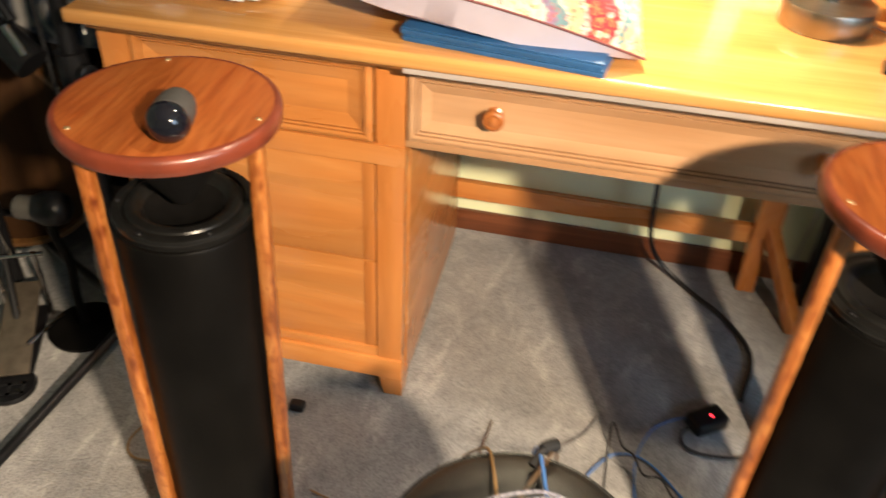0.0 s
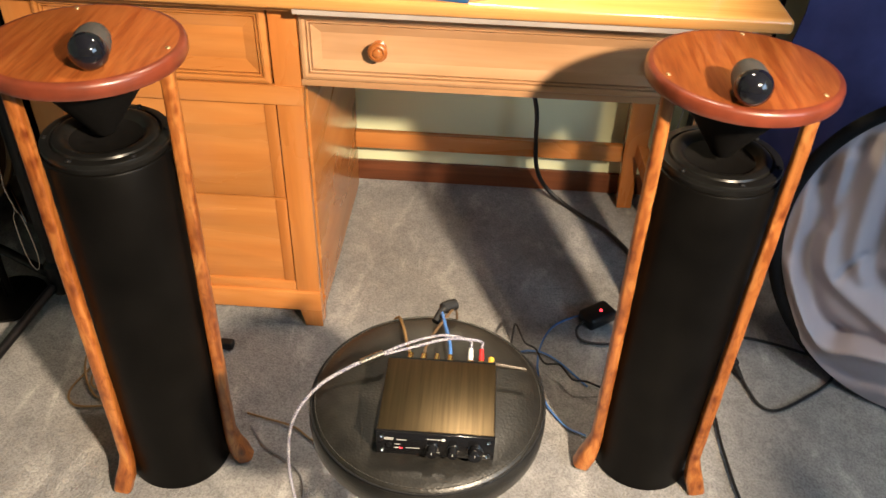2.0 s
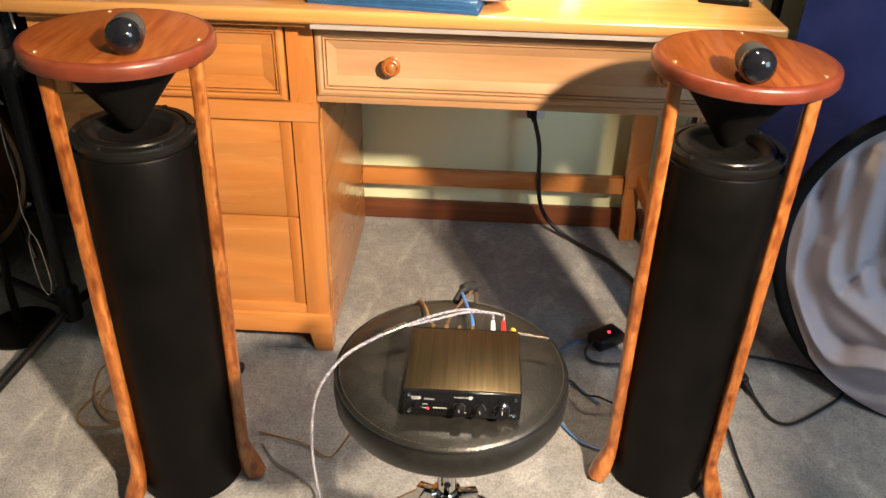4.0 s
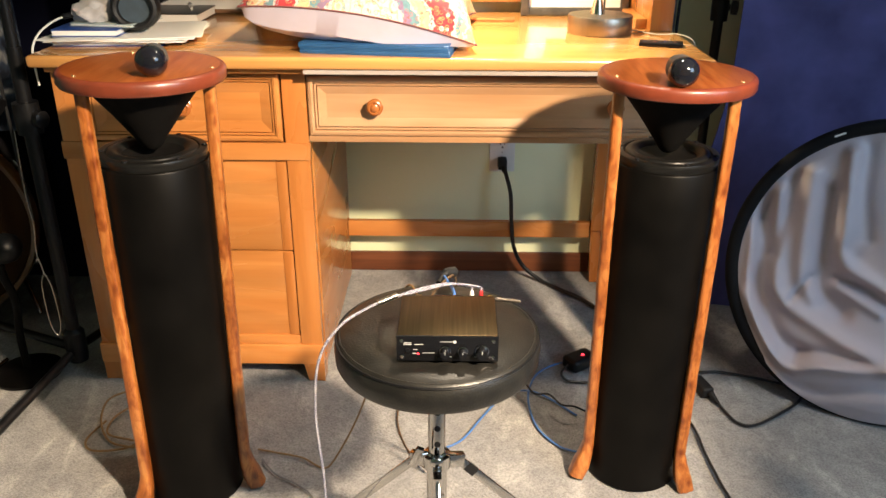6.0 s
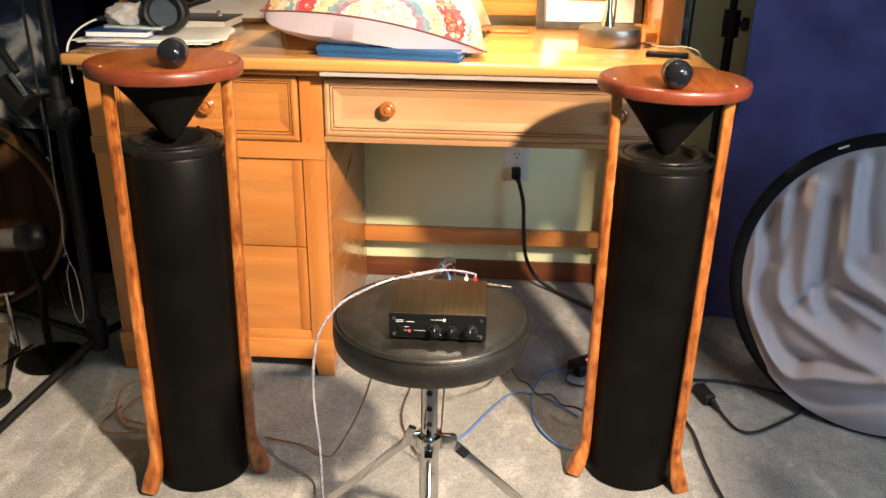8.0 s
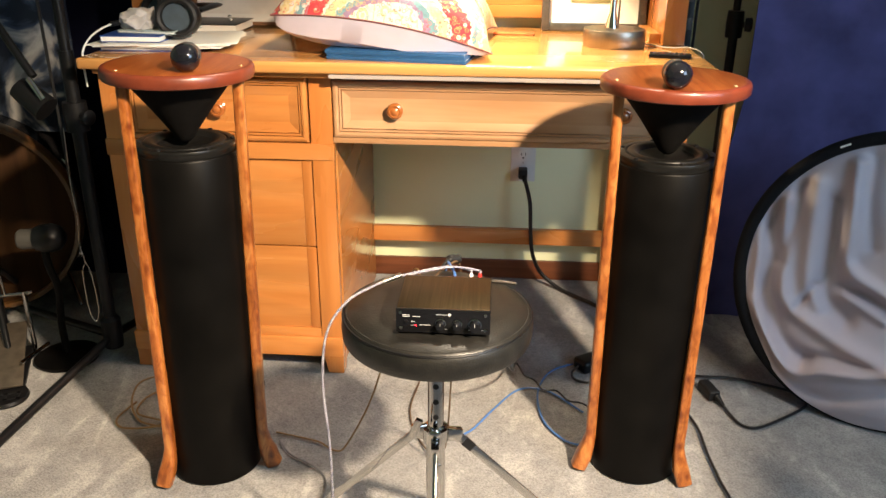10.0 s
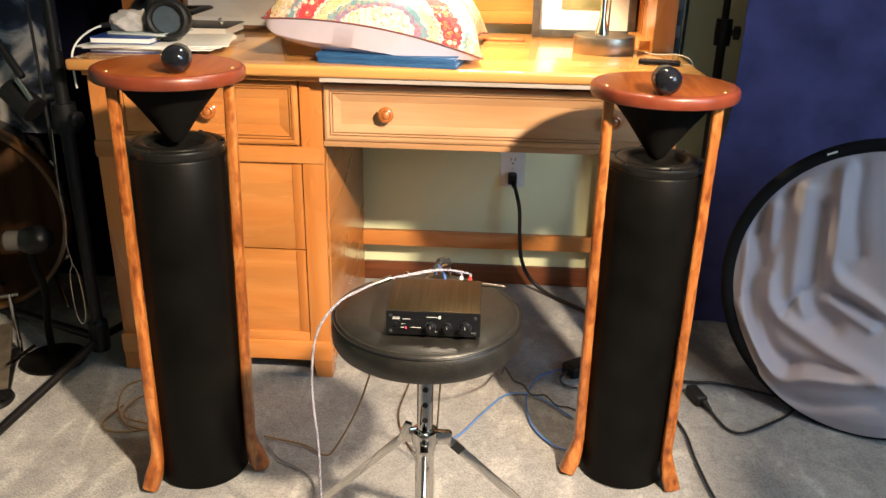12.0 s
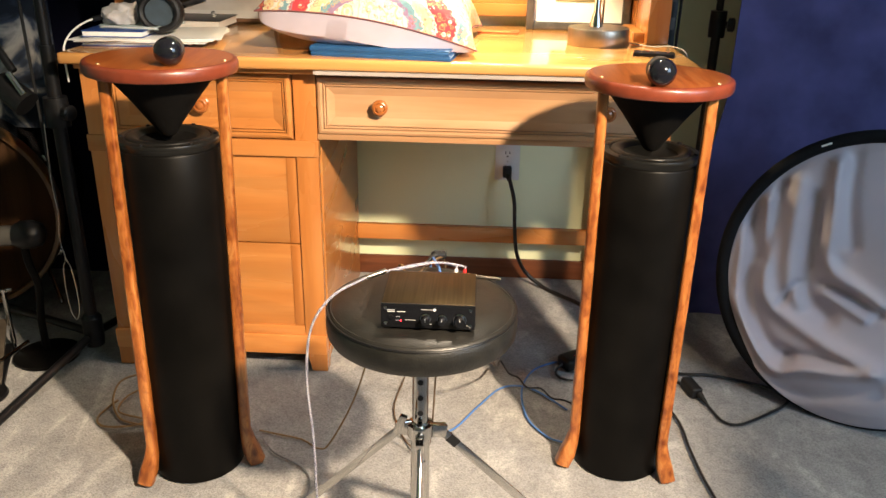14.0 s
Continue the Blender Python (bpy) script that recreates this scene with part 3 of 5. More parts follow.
# pendant chain with a small cross hanging from the collar
bm = bmesh.new()
sweep(smooth_path([(HX + 0.002, HY - 0.030, HZ + 0.002), (HX + 0.004, HY - 0.036, HZ - 0.02), (HX + 0.006, HY - 0.037, HZ - 0.05), (HX + 0.001, HY - 0.036, HZ - 0.09), (HX - 0.001, HY - 0.036, HZ - 0.12)]), 0.0016, 6, bm)
box(bm, HX + 0.0035, HX + 0.0075, HY - 0.041, HY - 0.038, HZ - 0.050, HZ - 0.026, 0.0005)
box(bm, HX - 0.0005, HX + 0.0115, HY - 0.041, HY - 0.038, HZ - 0.036, HZ - 0.032, 0.0005)
part("pendant", bm, CHROME, stool, "silver chain with a small cross")

# ---------------------------------------------------------------- amplifier
amp = thing("amplifier", 0.051, 0.449, SZ, "small black stereo amplifier with brushed metal cover", "amplifier")
AX0, AX1, AY0, AY1, AZ0, AZ1 = -0.0125, 0.1145, 0.3925, 0.5035, SZ + 0.0035, SZ + 0.0385
part("cover", boxed(AX0, AX1, AY0 + 0.004, AY1, AZ0, AZ1, 0.002), GUNMETAL, amp, "brushed bronze-grey metal cover")
front = part("front_panel", boxed(AX0 - 0.0005, AX1 + 0.0005, AY0, AY0 + 0.0038, AZ0 - 0.0003, AZ1 + 0.0003, 0.0008), PANEL_BLACK, amp, "gloss black front panel")
for side_x in (AX0 - 0.0009, AX1 - 0.0001):
    part("side_panel", boxed(side_x, side_x + 0.0010, AY0 + 0.005, AY1 - 0.001, AZ0 + 0.0005, AZ1 - 0.0015), BLACK_SATIN, amp, "black side of the cover")
part("rear_panel", boxed(AX0 + 0.001, AX1 - 0.001, AY1 + 0.0002, AY1 + 0.003, AZ0 + 0.001, AZ1 - 0.001), PANEL_BLACK, amp)
for fx in (AX0 + 0.014, AX1 - 0.014):
    for fy in (AY0 + 0.014, AY1 - 0.014):
        part("foot", turned([(0, 0), (0.006, 0), (0.0065, 0.0036), (0, 0.0036)], Matrix.Translation((fx, fy, SZ)), 16), BLACK_RUBBER, amp)


def facing(x, z, y=AY0):
    return Matrix.Translation((x, y, z)) @ Euler((radians(90), 0, 0)).to_matrix().to_4x4()


for x, z in ((AX0 + 0.006, AZ1 - 0.006), (AX1 - 0.006, AZ1 - 0.006), (AX0 + 0.006, AZ0 + 0.006), (AX1 - 0.006, AZ0 + 0.006)):
    part("screw", turned([(0.0024, 0), (0.0024, 0.0010), (0.0016, 0.0014), (0.0010, 0.0006), (0, 0.0006)], facing(x, z), 16), CHROME, front)
for x, z, r, label in ((0.048, AZ0 + 0.0145, 0.0062, "bass"), (0.0705, AZ0 + 0.0145, 0.0056, "treble"), (0.0945, AZ0 + 0.0145, 0.0078, "volume")):
    knob = part("knob", turned([(r, 0), (r, 0.002), (r * 0.94, 0.0025), (r * 0.94, 0.010), (r * 0.86, 0.0108), (0, 0.0108)], facing(x, z), 32), PANEL_BLACK, front, "black control knob")
    part("ring", turned([(r * 1.16, 0.0002), (r * 1.16, 0.0012), (r * 1.02, 0.0014), (r * 1.02, 0.0002)], facing(x, z), 32), CHROME, knob, "bright chrome ring")
    part("pointer", boxed(x - 0.0003, x + 0.0003, AY0 - 0.0112, AY0 - 0.0109, z + r * 0.2, z + r * 0.85), WHITE_INK, knob)
part("power_button", turned([(0.0028, 0), (0.0028, 0.002), (0, 0.0022)], facing(AX0 + 0.0135, AZ0 + 0.016), 20), BLACK_SATIN, front)
LED = bpy.data.materials.new("red_led")
LED.use_nodes = True
LED.node_tree.nodes["Principled BSDF"].inputs["Base Color"].default_value = (0.8, 0.02, 0.02, 1)
LED.node_tree.nodes["Principled BSDF"].inputs["Emission Color"].default_value = (1, 0.03, 0.05, 1)
LED.node_tree.nodes["Principled BSDF"].inputs["Emission Strength"].default_value = 6
part("led", turned([(0.0011, 0), (0.0011, 0.0006), (0, 0.0010)], facing(AX0 + 0.0265, AZ0 + 0.0105), 14), LED, front, "glowing red led")
for x, z, w, h in ((AX0 + 0.0085, AZ0 + 0.0255, 0.010, 0.0013), (AX0 + 0.0085, AZ0 + 0.0232, 0.010, 0.0013), (AX0 + 0.022, AZ0 + 0.0235, 0.011, 0.0011), (AX0 + 0.020, AZ0 + 0.0160, 0.006, 0.0009), (AX0 + 0.0195, AZ0 + 0.0105, 0.005, 0.0009), (AX0 + 0.032, AZ0 + 0.0112, 0.015, 0.0010), (AX0 + 0.0545, AZ0 + 0.0275, 0.015, 0.0011), (0.0425, AZ0 + 0.006, 0.003, 0.0008), (0.0535, AZ0 + 0.006, 0.003, 0.0008), (0.085, AZ0 + 0.006, 0.003, 0.0008), (0.1035, AZ0 + 0.006, 0.003, 0.0008)):
    part("lettering", boxed(x, x + w, AY0 - 0.0002, AY0 + 0.0002, z, z + 0.7 * h), WHITE_INK, front)
part("emblem", turned([(0.0022, 0.0), (0.0022, 0.0003), (0, 0.0003)], facing(AX0 + 0.0725, AZ0 + 0.028), 18), WHITE_INK, front)
GOLD = plain("gold_plate", (0.8, 0.55, 0.2), 0.25, 1.0)
YELLOW = plain("yellow_plastic", (0.62, 0.40, 0.05), 0.35)
RED = plain("red_plastic", (0.55, 0.02, 0.02), 0.35)
for x, material in ((0.012, GOLD), (0.028, GOLD), (0.044, GOLD), (0.060, GOLD), (0.084, GOLD), (0.097, GOLD), (0.109, YELLOW)):
    m = Matrix.Translation((x, AY1 + 0.003, AZ0 + 0.022)) @ Euler((radians(-90), 0, 0)).to_matrix().to_4x4()
    part("socket", turned([(0, 0), (0.0045, 0), (0.0045, 0.010), (0.0034, 0.0105), (0.0034, 0.018), (0, 0.018)], m, 16), material, amp)
part("antenna", sweep([(AX1 - 0.004, AY1 + 0.008, AZ0 + 0.026), (AX1 + 0.012, AY1 + 0.006, AZ0 + 0.026), (AX1 + 0.036, AY1 + 0.004, AZ0 + 0.025)], [0.0035, 0.0030, 0.0022], 10), plain("dull_nickel", (0.16, 0.14, 0.12), 0.35, 1.0), amp, "dull metal stub aerial")

# ---------------------------------------------------------------- cloths


def cloth_panel(x0, x1, z0, z1, y, folds, depth, seed, nx=160, nz=24, lean=0.0, flare=0.0):
    """A hanging cloth with soft vertical folds and a thickness of 3 mm."""
    bm = bmesh.new()
    sheets = []
    for back in (0.0, 0.003):
        grid = []
        for j in range(nz + 1):
            v = j / nz
            row = []
            for i in range(nx + 1):
                u = i / nx
                z = z0 + (z1 - z0) * v
                x = x0 + (x1 - x0) * u - flare * (1 - u) ** 4 * max(0.0, 1 - z / 0.6)
                w = noise.noise((x * folds + seed, v * 0.7, seed)) + 0.5 * noise.noise((x * folds * 2.3, v * 1.5 + seed, 3))
                row.append(bm.verts.new((x + 0.006 * w, y + back + depth * w * (1.1 - 0.4 * v) + lean * v, z0 + (z1 - z0) * v)))
            grid.append(row)
        sheets.append(grid)
    for s, grid in enumerate(sheets):
        for j in range(nz):
            for i in range(nx):
                f = (grid[j][i], grid[j][i + 1], grid[j + 1][i + 1], grid[j + 1][i])
                bm.faces.new(f if s == 0 else f[::-1])
    a, b = sheets
    for j in range(nz):
        bm.faces.new((a[j][0], a[j + 1][0], b[j + 1][0], b[j][0]))
        bm.faces.new((a[j][nx], b[j][nx], b[j + 1][nx], a[j + 1][nx]))
    return bm


tagged(part("backdrop_cloth", cloth_panel(0.735, 2.25, 0.0, 2.1, 1.50, 3.2, 0.030, 4, flare=0.11), NAVY), "navy blue photo backdrop cloth hanging to the floor", "backdrop cloth", "backdrop cloths")
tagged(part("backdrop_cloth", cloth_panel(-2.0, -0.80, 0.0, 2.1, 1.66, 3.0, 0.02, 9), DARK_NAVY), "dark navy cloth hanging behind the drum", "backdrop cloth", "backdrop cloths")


def print_material():
    material, nodes, links, shade = shader("blue_and_white_print")
    blot = textured(nodes, links, "ShaderNodeTexNoise", 7.0, (1, 1, 0.8), detail=6.0, warp=1.6)
    tone = ramp(nodes, [(0.42, (0.006, 0.009, 0.020)), (0.50, (0.03, 0.045, 0.08)), (0.56, (0.20, 0.20, 0.21)), (0.66, (0.42, 0.40, 0.39))])
    links.new(blot.outputs[0], tone.inputs[0])
    links.new(tone.outputs[0], shade.inputs["Base Color"])
    shade.inputs["Roughness"].default_value = 0.9
    return material


tagged(part("printed_cloth", cloth_panel(-1.62, -0.985, 0.50, 1.45, 1.47, 4.0, 0.012, 21, 80, 40), print_material()), "blue and white ink-printed cloth hanging over the drum", "cloth")
rack = thing("cloth_rail", -1.3, 1.47, 1.45, "thin black rail holding the printed cloth", "rail")
part("rod", sweep([(-1.70, 1.472, 1.456), (-0.96, 1.472, 1.456)], 0.006, 10), BLACK_SATIN, rack)
part("upright", sweep([(-1.69, 1.472, 0.0), (-1.69, 1.472, 1.456)], 0.008, 10), BLACK_SATIN, rack)

# ---------------------------------------------------------------- reflector
reflector = thing("photo_reflector", 0.975, 1.064, 0, "round folding reflector with black rim and creased grey fabric", "reflector")
RYAW, RTILT, RR = -0.486, 0.228, 0.306
ru = Vector((math.cos(RYAW), math.sin(RYAW), 0))
rb = Vector((-math.sin(RYAW), math.cos(RYAW), 0))
rv = Vector((0, 0, math.cos(RTILT))) + rb * math.sin(RTILT)
rn = ru.cross(rv)
rc = Vector((0.975, 1.064, RR * math.cos(RTILT) + 0.016))
# folds in the slack cloth: a line in the disc's own plane, height, width and sharpness
HANGING_FOLDS = [
    ([(-0.89, 0.36), (-0.81, 0.02), (-0.79, -0.26), (-0.65, -0.56), (-0.46, -0.68)], -0.03, 0.075),
    ([(-0.72, 0.59), (-0.73, 0.27), (-0.76, 0.01)], -0.022, 0.05),
    ([(-1.0, 0.41), (-0.9, 0.0), (-0.87, -0.28), (-0.63, -0.65)], 0.014, 0.05),
    ([(-0.45, 0.51), (-0.41, 0.06), (-0.4, -0.19), (-0.24, -0.33)], -0.03, 0.07),
    ([(-0.6, 0.62), (-0.58, 0.21), (-0.54, -0.1), (-0.43, -0.26)], 0.018, 0.06),
    ([(-0.37, 0.79), (-0.34, 0.31), (-0.29, 0.05), (0.07, -0.16)], 0.026, 0.06),
    ([(-0.3, 0.91), (-0.26, 0.54), (-0.18, 0.23)], -0.012, 0.06),
    ([(0.30, 0.90), (0.28, 0.40), (0.45, 0.05)], 0.020, 0.07),
    ([(0.60, 0.72), (0.52, 0.25), (0.70, -0.15)], -0.022, 0.07),
]
SWAGS = [
    ([(-0.78, 0.45), (-0.72, -0.1), (-0.62, -0.31), (-0.28, -0.47), (0.09, -0.59)], 0.026, 0.06),
    ([(-0.31, -0.11), (-0.13, -0.12), (0.08, -0.21)], -0.026, 0.05),
    ([(-0.3, -0.14), (-0.17, -0.2), (0.0, -0.27)], 0.016, 0.04),
    ([(-0.93, -0.32), (-0.55, -0.73), (-0.26, -0.69), (0.16, -0.61)], 0.03, 0.05),
    ([(-0.45, -0.65), (-0.21, -0.62), (0.07, -0.61)], -0.018, 0.05),
    ([(-0.55, -0.92), (-0.22, -0.88), (0.19, -0.73)], -0.01, 0.05),
    ([(-0.49, -0.12), (-0.57, -0.3)], -0.014, 0.03),
]
LINES = [(np.array([tuple(p) for p in smooth_path([(a, b, 0) for a, b in pts], 30)])[:, :2], h, w) for pts, h, w in HANGING_FOLDS + SWAGS]


def fabric_mesh():
    """Slack cloth on the ring: sharp folds, and a belly that sags over the lower rim."""
    rings, seg = 110, 320
    r = np.linspace(0, 1, rings + 1)[:, None]
    a = np.linspace(0, 2 * math.pi, seg, endpoint=False)[None, :]
    p, q = r * np.cos(a), r * np.sin(a)
    h = np.zeros_like(p)
    for line, tall, wide in LINES:
        d = np.full_like(p, 9.0)
        for lx, ly in line:
            d = np.minimum(d, (p - lx) ** 2 + (q - ly) ** 2)
        d = np.sqrt(d)
        h += 0.75 * tall * np.exp(-(d / (0.95 * wide)) ** 2)
    h += 0.005 * np.sin(5 * p + 2 * q) * np.cos(4 * q - p)
    low = np.clip((-q - 0.15 + 0.25 * np.minimum(0, p)) / 0.75, 0, 1)
    low = low * low * (3 - 2 * low)
    h = h * np.clip((1 - r) / 0.08, 0, 1) + low * (0.030 * np.sin(np.clip(r, 0, 1) * math.pi) ** 0.8 + 0.020)
    reach = (1 + 0.045 * low * r ** 4).tolist()
    p, q, h = p.tolist(), q.tolist(), h.tolist()
    bm = bmesh.new()
    sheets = []
    for back in (0.0, -0.0016):
        grid = []
        for i in range(rings + 1):
            row = []
            for k in range(1 if i == 0 else seg):
                row.append(bm.verts.new(rc + RR * reach[i][k] * (ru * p[i][k] + rv * q[i][k]) + rn * (h[i][k] + back)))
            grid.append(row)
        sheets.append(grid)
    for s, grid in enumerate(sheets):
        for i in range(rings):
            for k in range(seg):
                j = (k + 1) % seg
                f = (grid[0][0], grid[1][k], grid[1][j]) if i == 0 else (grid[i][k], grid[i + 1][k], grid[i + 1][j], grid[i][j])
                bm.faces.new(f if s == 0 else f[::-1])
    for k in range(seg):
        j = (k + 1) % seg
        bm.faces.new((sheets[0][-1][k], sheets[1][-1][k], sheets[1][-1][j], sheets[0][-1][j]))
    return bm


part("fabric", fabric_mesh(), plain("lilac_grey_reflector_cloth", (0.43, 0.385, 0.43), 0.55, 0, 0.05, 9, 0.1, 600), reflector, "slack creased lilac-grey cloth")
part("rim", sweep([rc + (RR + 0.009) * (ru * math.cos(2 * math.pi * k / 120) + rv * math.sin(2 * math.pi * k / 120)) for k in range(121)], 0.0145, 10, flat=1.0), BLACK_CLOTH, reflector, "black bound spring rim")
la = radians(118)
lp = rc + (RR + 0.009) * (ru * math.cos(la) + rv * math.sin(la)) + rn * 0.0135
lt = (ru * -math.sin(la) + rv * math.cos(la))
bm = bmesh.new()
bar(bm, lp - lt * 0.011, lp + lt * 0.011, 0.004, 0.0015, up=rn)
part("tag", bm, WHITE_PLASTIC, reflector, "small pale woven tag")

# ---------------------------------------------------------------- stands


def light_stand(x, y, top, feet, label, knobs, radius=0.011, wires=False):
    root = thing("light_stand", x, y, 0, label, "light stand", "black stands")
    part("lower_tube", sweep([(x, y, 0.05), (x, y, top * 0.45)], radius, 16), BLACK_SATIN, root)
    part("upper_tube", sweep([(x, y, top * 0.45), (x, y, top)], radius * 0.78, 16), BLACK_SATIN, root)
    for z in knobs:
        bm = turned([(0, -0.035), (radius * 1.7, -0.033), (radius * 1.8, 0.0), (radius * 1.7, 0.033), (0, 0.035)], Matrix.Translation((x, y, z)), 20)
        clamp = part("clamp", bm, BLACK_SATIN, root)
        m = Matrix.Translation((x, y, z)) @ Euler((0, radians(90), radians(-20))).to_matrix().to_4x4()
        part("clamp_knob", turned([(0, 0.015), (0.007, 0.017), (0.008, 0.024), (0.017, 0.026), (0.018, 0.040), (0.012, 0.043), (0, 0.043)], m, 12), BLACK_SATIN, clamp)
    part("hub", turned([(0, 0.035), (0.022, 0.035), (0.024, 0.05), (0.024, 0.11), (0.016, 0.12), (0, 0.12)], Matrix.Translation((x, y, 0)), 20), BLACK_SATIN, root)
    for fx, fy in feet:
        part("leg", sweep([(x + (fx - x) * 0.05, y + (fy - y) * 0.05, 0.062), (fx, fy, 0.013)], 0.0105, 12), BLACK_SATIN, root)
    return root


stand = light_stand(-0.828, 1.150, 1.7, [(-0.918, 0.60), (-1.25, 1.40), (-0.78, 1.50)], "tall black tripod stand beside the desk", [0.62, 1.1], 0.015)
bm = bmesh.new()
sweep(smooth_path([(-0.862, 1.13, 1.5), (-0.861, 1.13, 0.9), (-0.858, 1.13, 0.62), (-0.856, 1.128, 0.5), (-0.851, 1.125, 0.40)]), 0.0035, 8, bm)
part("cable", bm, BLACK_RUBBER, stand, "thin cable down the tube")
bm = bmesh.new()
sweep(smooth_path([(-0.845, 1.118, 0.60), (-0.848, 1.112, 0.46), (-0.843, 1.108, 0.40), (-0.850, 1.108, 0.33), (-0.843, 1.106, 0.285), (-0.853, 1.106, 0.25), (-0.853, 1.106, 0.16), (-0.841, 1.106, 0.125), (-0.829, 1.106, 0.16), (-0.832, 1.106, 0.25), (-0.843, 1.106, 0.285)]), 0.0010, 6, bm)
part("wire_loop", bm, STEEL, stand, "thin bent wire loop")
light_stand(0.712, 1.60, 1.7, [(0.66, 1.36), (1.0, 1.66), (0.62, 1.69)], "black tripod stand in front of the wall", [0.79, 1.2], 0.012)

# ---------------------------------------------------------------- drum, pedal and microphone
DRUM_WOOD = wood("amber_drum_shell", (0.028, 0.012, 0.005), (0.045, 0.02, 0.008), (0.06, 0.028, 0.011), "z", 0.6, 0.0, 20, 0.3)
DRUM_WOOD.node_tree.nodes["Principled BSDF"].inputs["Specular IOR Level"].default_value = 0.1
DX, DY, DZ, DRR = -1.245, 1.33, 0.30, 0.262
drum = thing("bass_drum", DX, DY, 0, "bass drum with amber brown head and wooden hoop", "drum")
dm = Matrix.Translation((DX, DY, DZ)) @ Euler((radians(90), 0, radians(12))).to_matrix().to_4x4()
part("shell", turned([(DRR - 0.02, 0.0), (DRR - 0.012, 0.0), (DRR - 0.012, -0.30), (DRR - 0.02, -0.30)], dm, 72), plain("black_drum_wrap", (0.012, 0.011, 0.012), 0.2), drum)
part("head", turned([(0, 0.006), (DRR - 0.016, 0.006), (DRR - 0.010, 0.002), (DRR - 0.010, -0.004)], dm, 72), DRUM_WOOD, drum, "amber brown drum head")
part("hoop", turned([(DRR - 0.012, -0.02), (DRR + 0.002, -0.02), (DRR + 0.003, -0.01), (DRR + 0.003, 0.015), (DRR, 0.020), (DRR - 0.010, 0.020), (DRR - 0.012, 0.015), (DRR - 0.012, -0.02)], dm, 72), wood("hoop_wood", (0.08, 0.035, 0.01), (0.12, 0.055, 0.018), (0.15, 0.075, 0.025), "z", 0.3, 0.4, 30, 0.3), drum)
for k in range(6):
    a = radians(30 + 60 * k)
    lug = dm @ Matrix.Translation((DRR * math.cos(a), DRR * math.sin(a), -0.06)) @ Euler((0, 0, a)).to_matrix().to_4x4()
    part("lug", boxed(-0.012, 0.010, -0.009, 0.009, -0.03, 0.03, 0.004, m=lug), CHROME, drum)
for k in (-1, 1):
    a = radians(-90 + 38 * k)
    p0 = dm @ Vector((DRR * math.cos(a), DRR * math.sin(a), -0.12))
    part("spur", sweep([p0, (p0.x + 0.06 * k, p0.y - 0.06, 0.006)], 0.006, 10), CHROME, drum)

mic = thing("drum_microphone", -0.95, 1.12, 0, "grey and black microphone on a low black stand", "microphone")
mm = Matrix.Translation((-0.945, 1.115, 0.335)) @ Euler((0, radians(88), radians(8))).to_matrix().to_4x4()
part("body", turned([(0, -0.052), (0.020, -0.051), (0.024, -0.046), (0.024, -0.012), (0.022, -0.010), (0, -0.010)], mm, 28), plain("grey_enamel", (0.05, 0.047, 0.043), 0.5), mic, "grey barrel")
part("grille", turned([(0, -0.012), (0.027, -0.012), (0.033, 0.004), (0.034, 0.026), (0.028, 0.044), (0.014, 0.054), (0, 0.056)], mm, 28), BLACK_SATIN, mic, "black egg-shaped head")
part("stem", sweep(smooth_path([(-0.945, 1.12, 0.325), (-0.945, 1.125, 0.26), (-0.935, 1.13, 0.20), (-0.95, 1.14, 0.10), (-0.95, 1.14, 0.015)]), 0.009, 10), BLACK_TUBE, mic)
part("base", turned([(0, 0), (0.075, 0), (0.078, 0.008), (0.02, 0.018), (0, 0.018)], Matrix.Translation((-0.95, 1.14, 0)), 32), BLACK_TUBE, mic)

boom = thing("cymbal_stand", -1.16, 1.22, 0, "black drum hardware stand with angled boom arm", "drum stand")
part("tube", sweep([(-1.16, 1.22, 0.03), (-1.16, 1.22, 1.12)], 0.013, 14), BLACK_SATIN, boom)
for fx, fy in ((-1.36, 1.10), (-1.20, 1.45), (-1.04, 1.05)):
    part("leg", sweep([(-1.16, 1.22, 0.22), (fx, fy, 0.010)], 0.008, 10), BLACK_SATIN, boom)
arm = part("boom_arm", sweep([(-1.16, 1.20, 1.10), (-0.885, 1.105, 0.715)], 0.009, 12), BLACK_SATIN, boom)
part("clamp", sweep([(-0.925, 1.112, 0.690), (-0.865, 1.100, 0.645)], [0.026, 0.030], 18), BLACK_SATIN, arm)
part("tip", sweep([(-0.885, 1.085, 0.715), (-0.856, 1.078, 0.672)], 0.0065, 12), CHROME, arm, "bright chrome rod end")

pedal = thing("drum_pedal", -1.0, 0.97, 0, "bass drum pedal with patterned steel footboard", "drum pedal")
pm = Matrix.Translation((-1.005, 0.965, 0)) @ Euler((0, 0, radians(24))).to_matrix().to_4x4()
ALLOY = plain("worn_alloy", (0.16, 0.13, 0.10), 0.45, 0.7, 0.2, 40, 0.1, 300)
bm = bmesh.new()
lathe(bm, [(0, 0), (0.047, 0), (0.049, 0.004), (0.046, 0.011), (0, 0.012)], pm @ Matrix.Translation((0, -0.02, 0)), 36)
box(bm, -0.036, 0.036, -0.02, 0.22, 0.0, 0.010, 0.003, m=pm)
part("heel_plate", bm, BLACK_SATIN, pedal)
bm = bmesh.new()
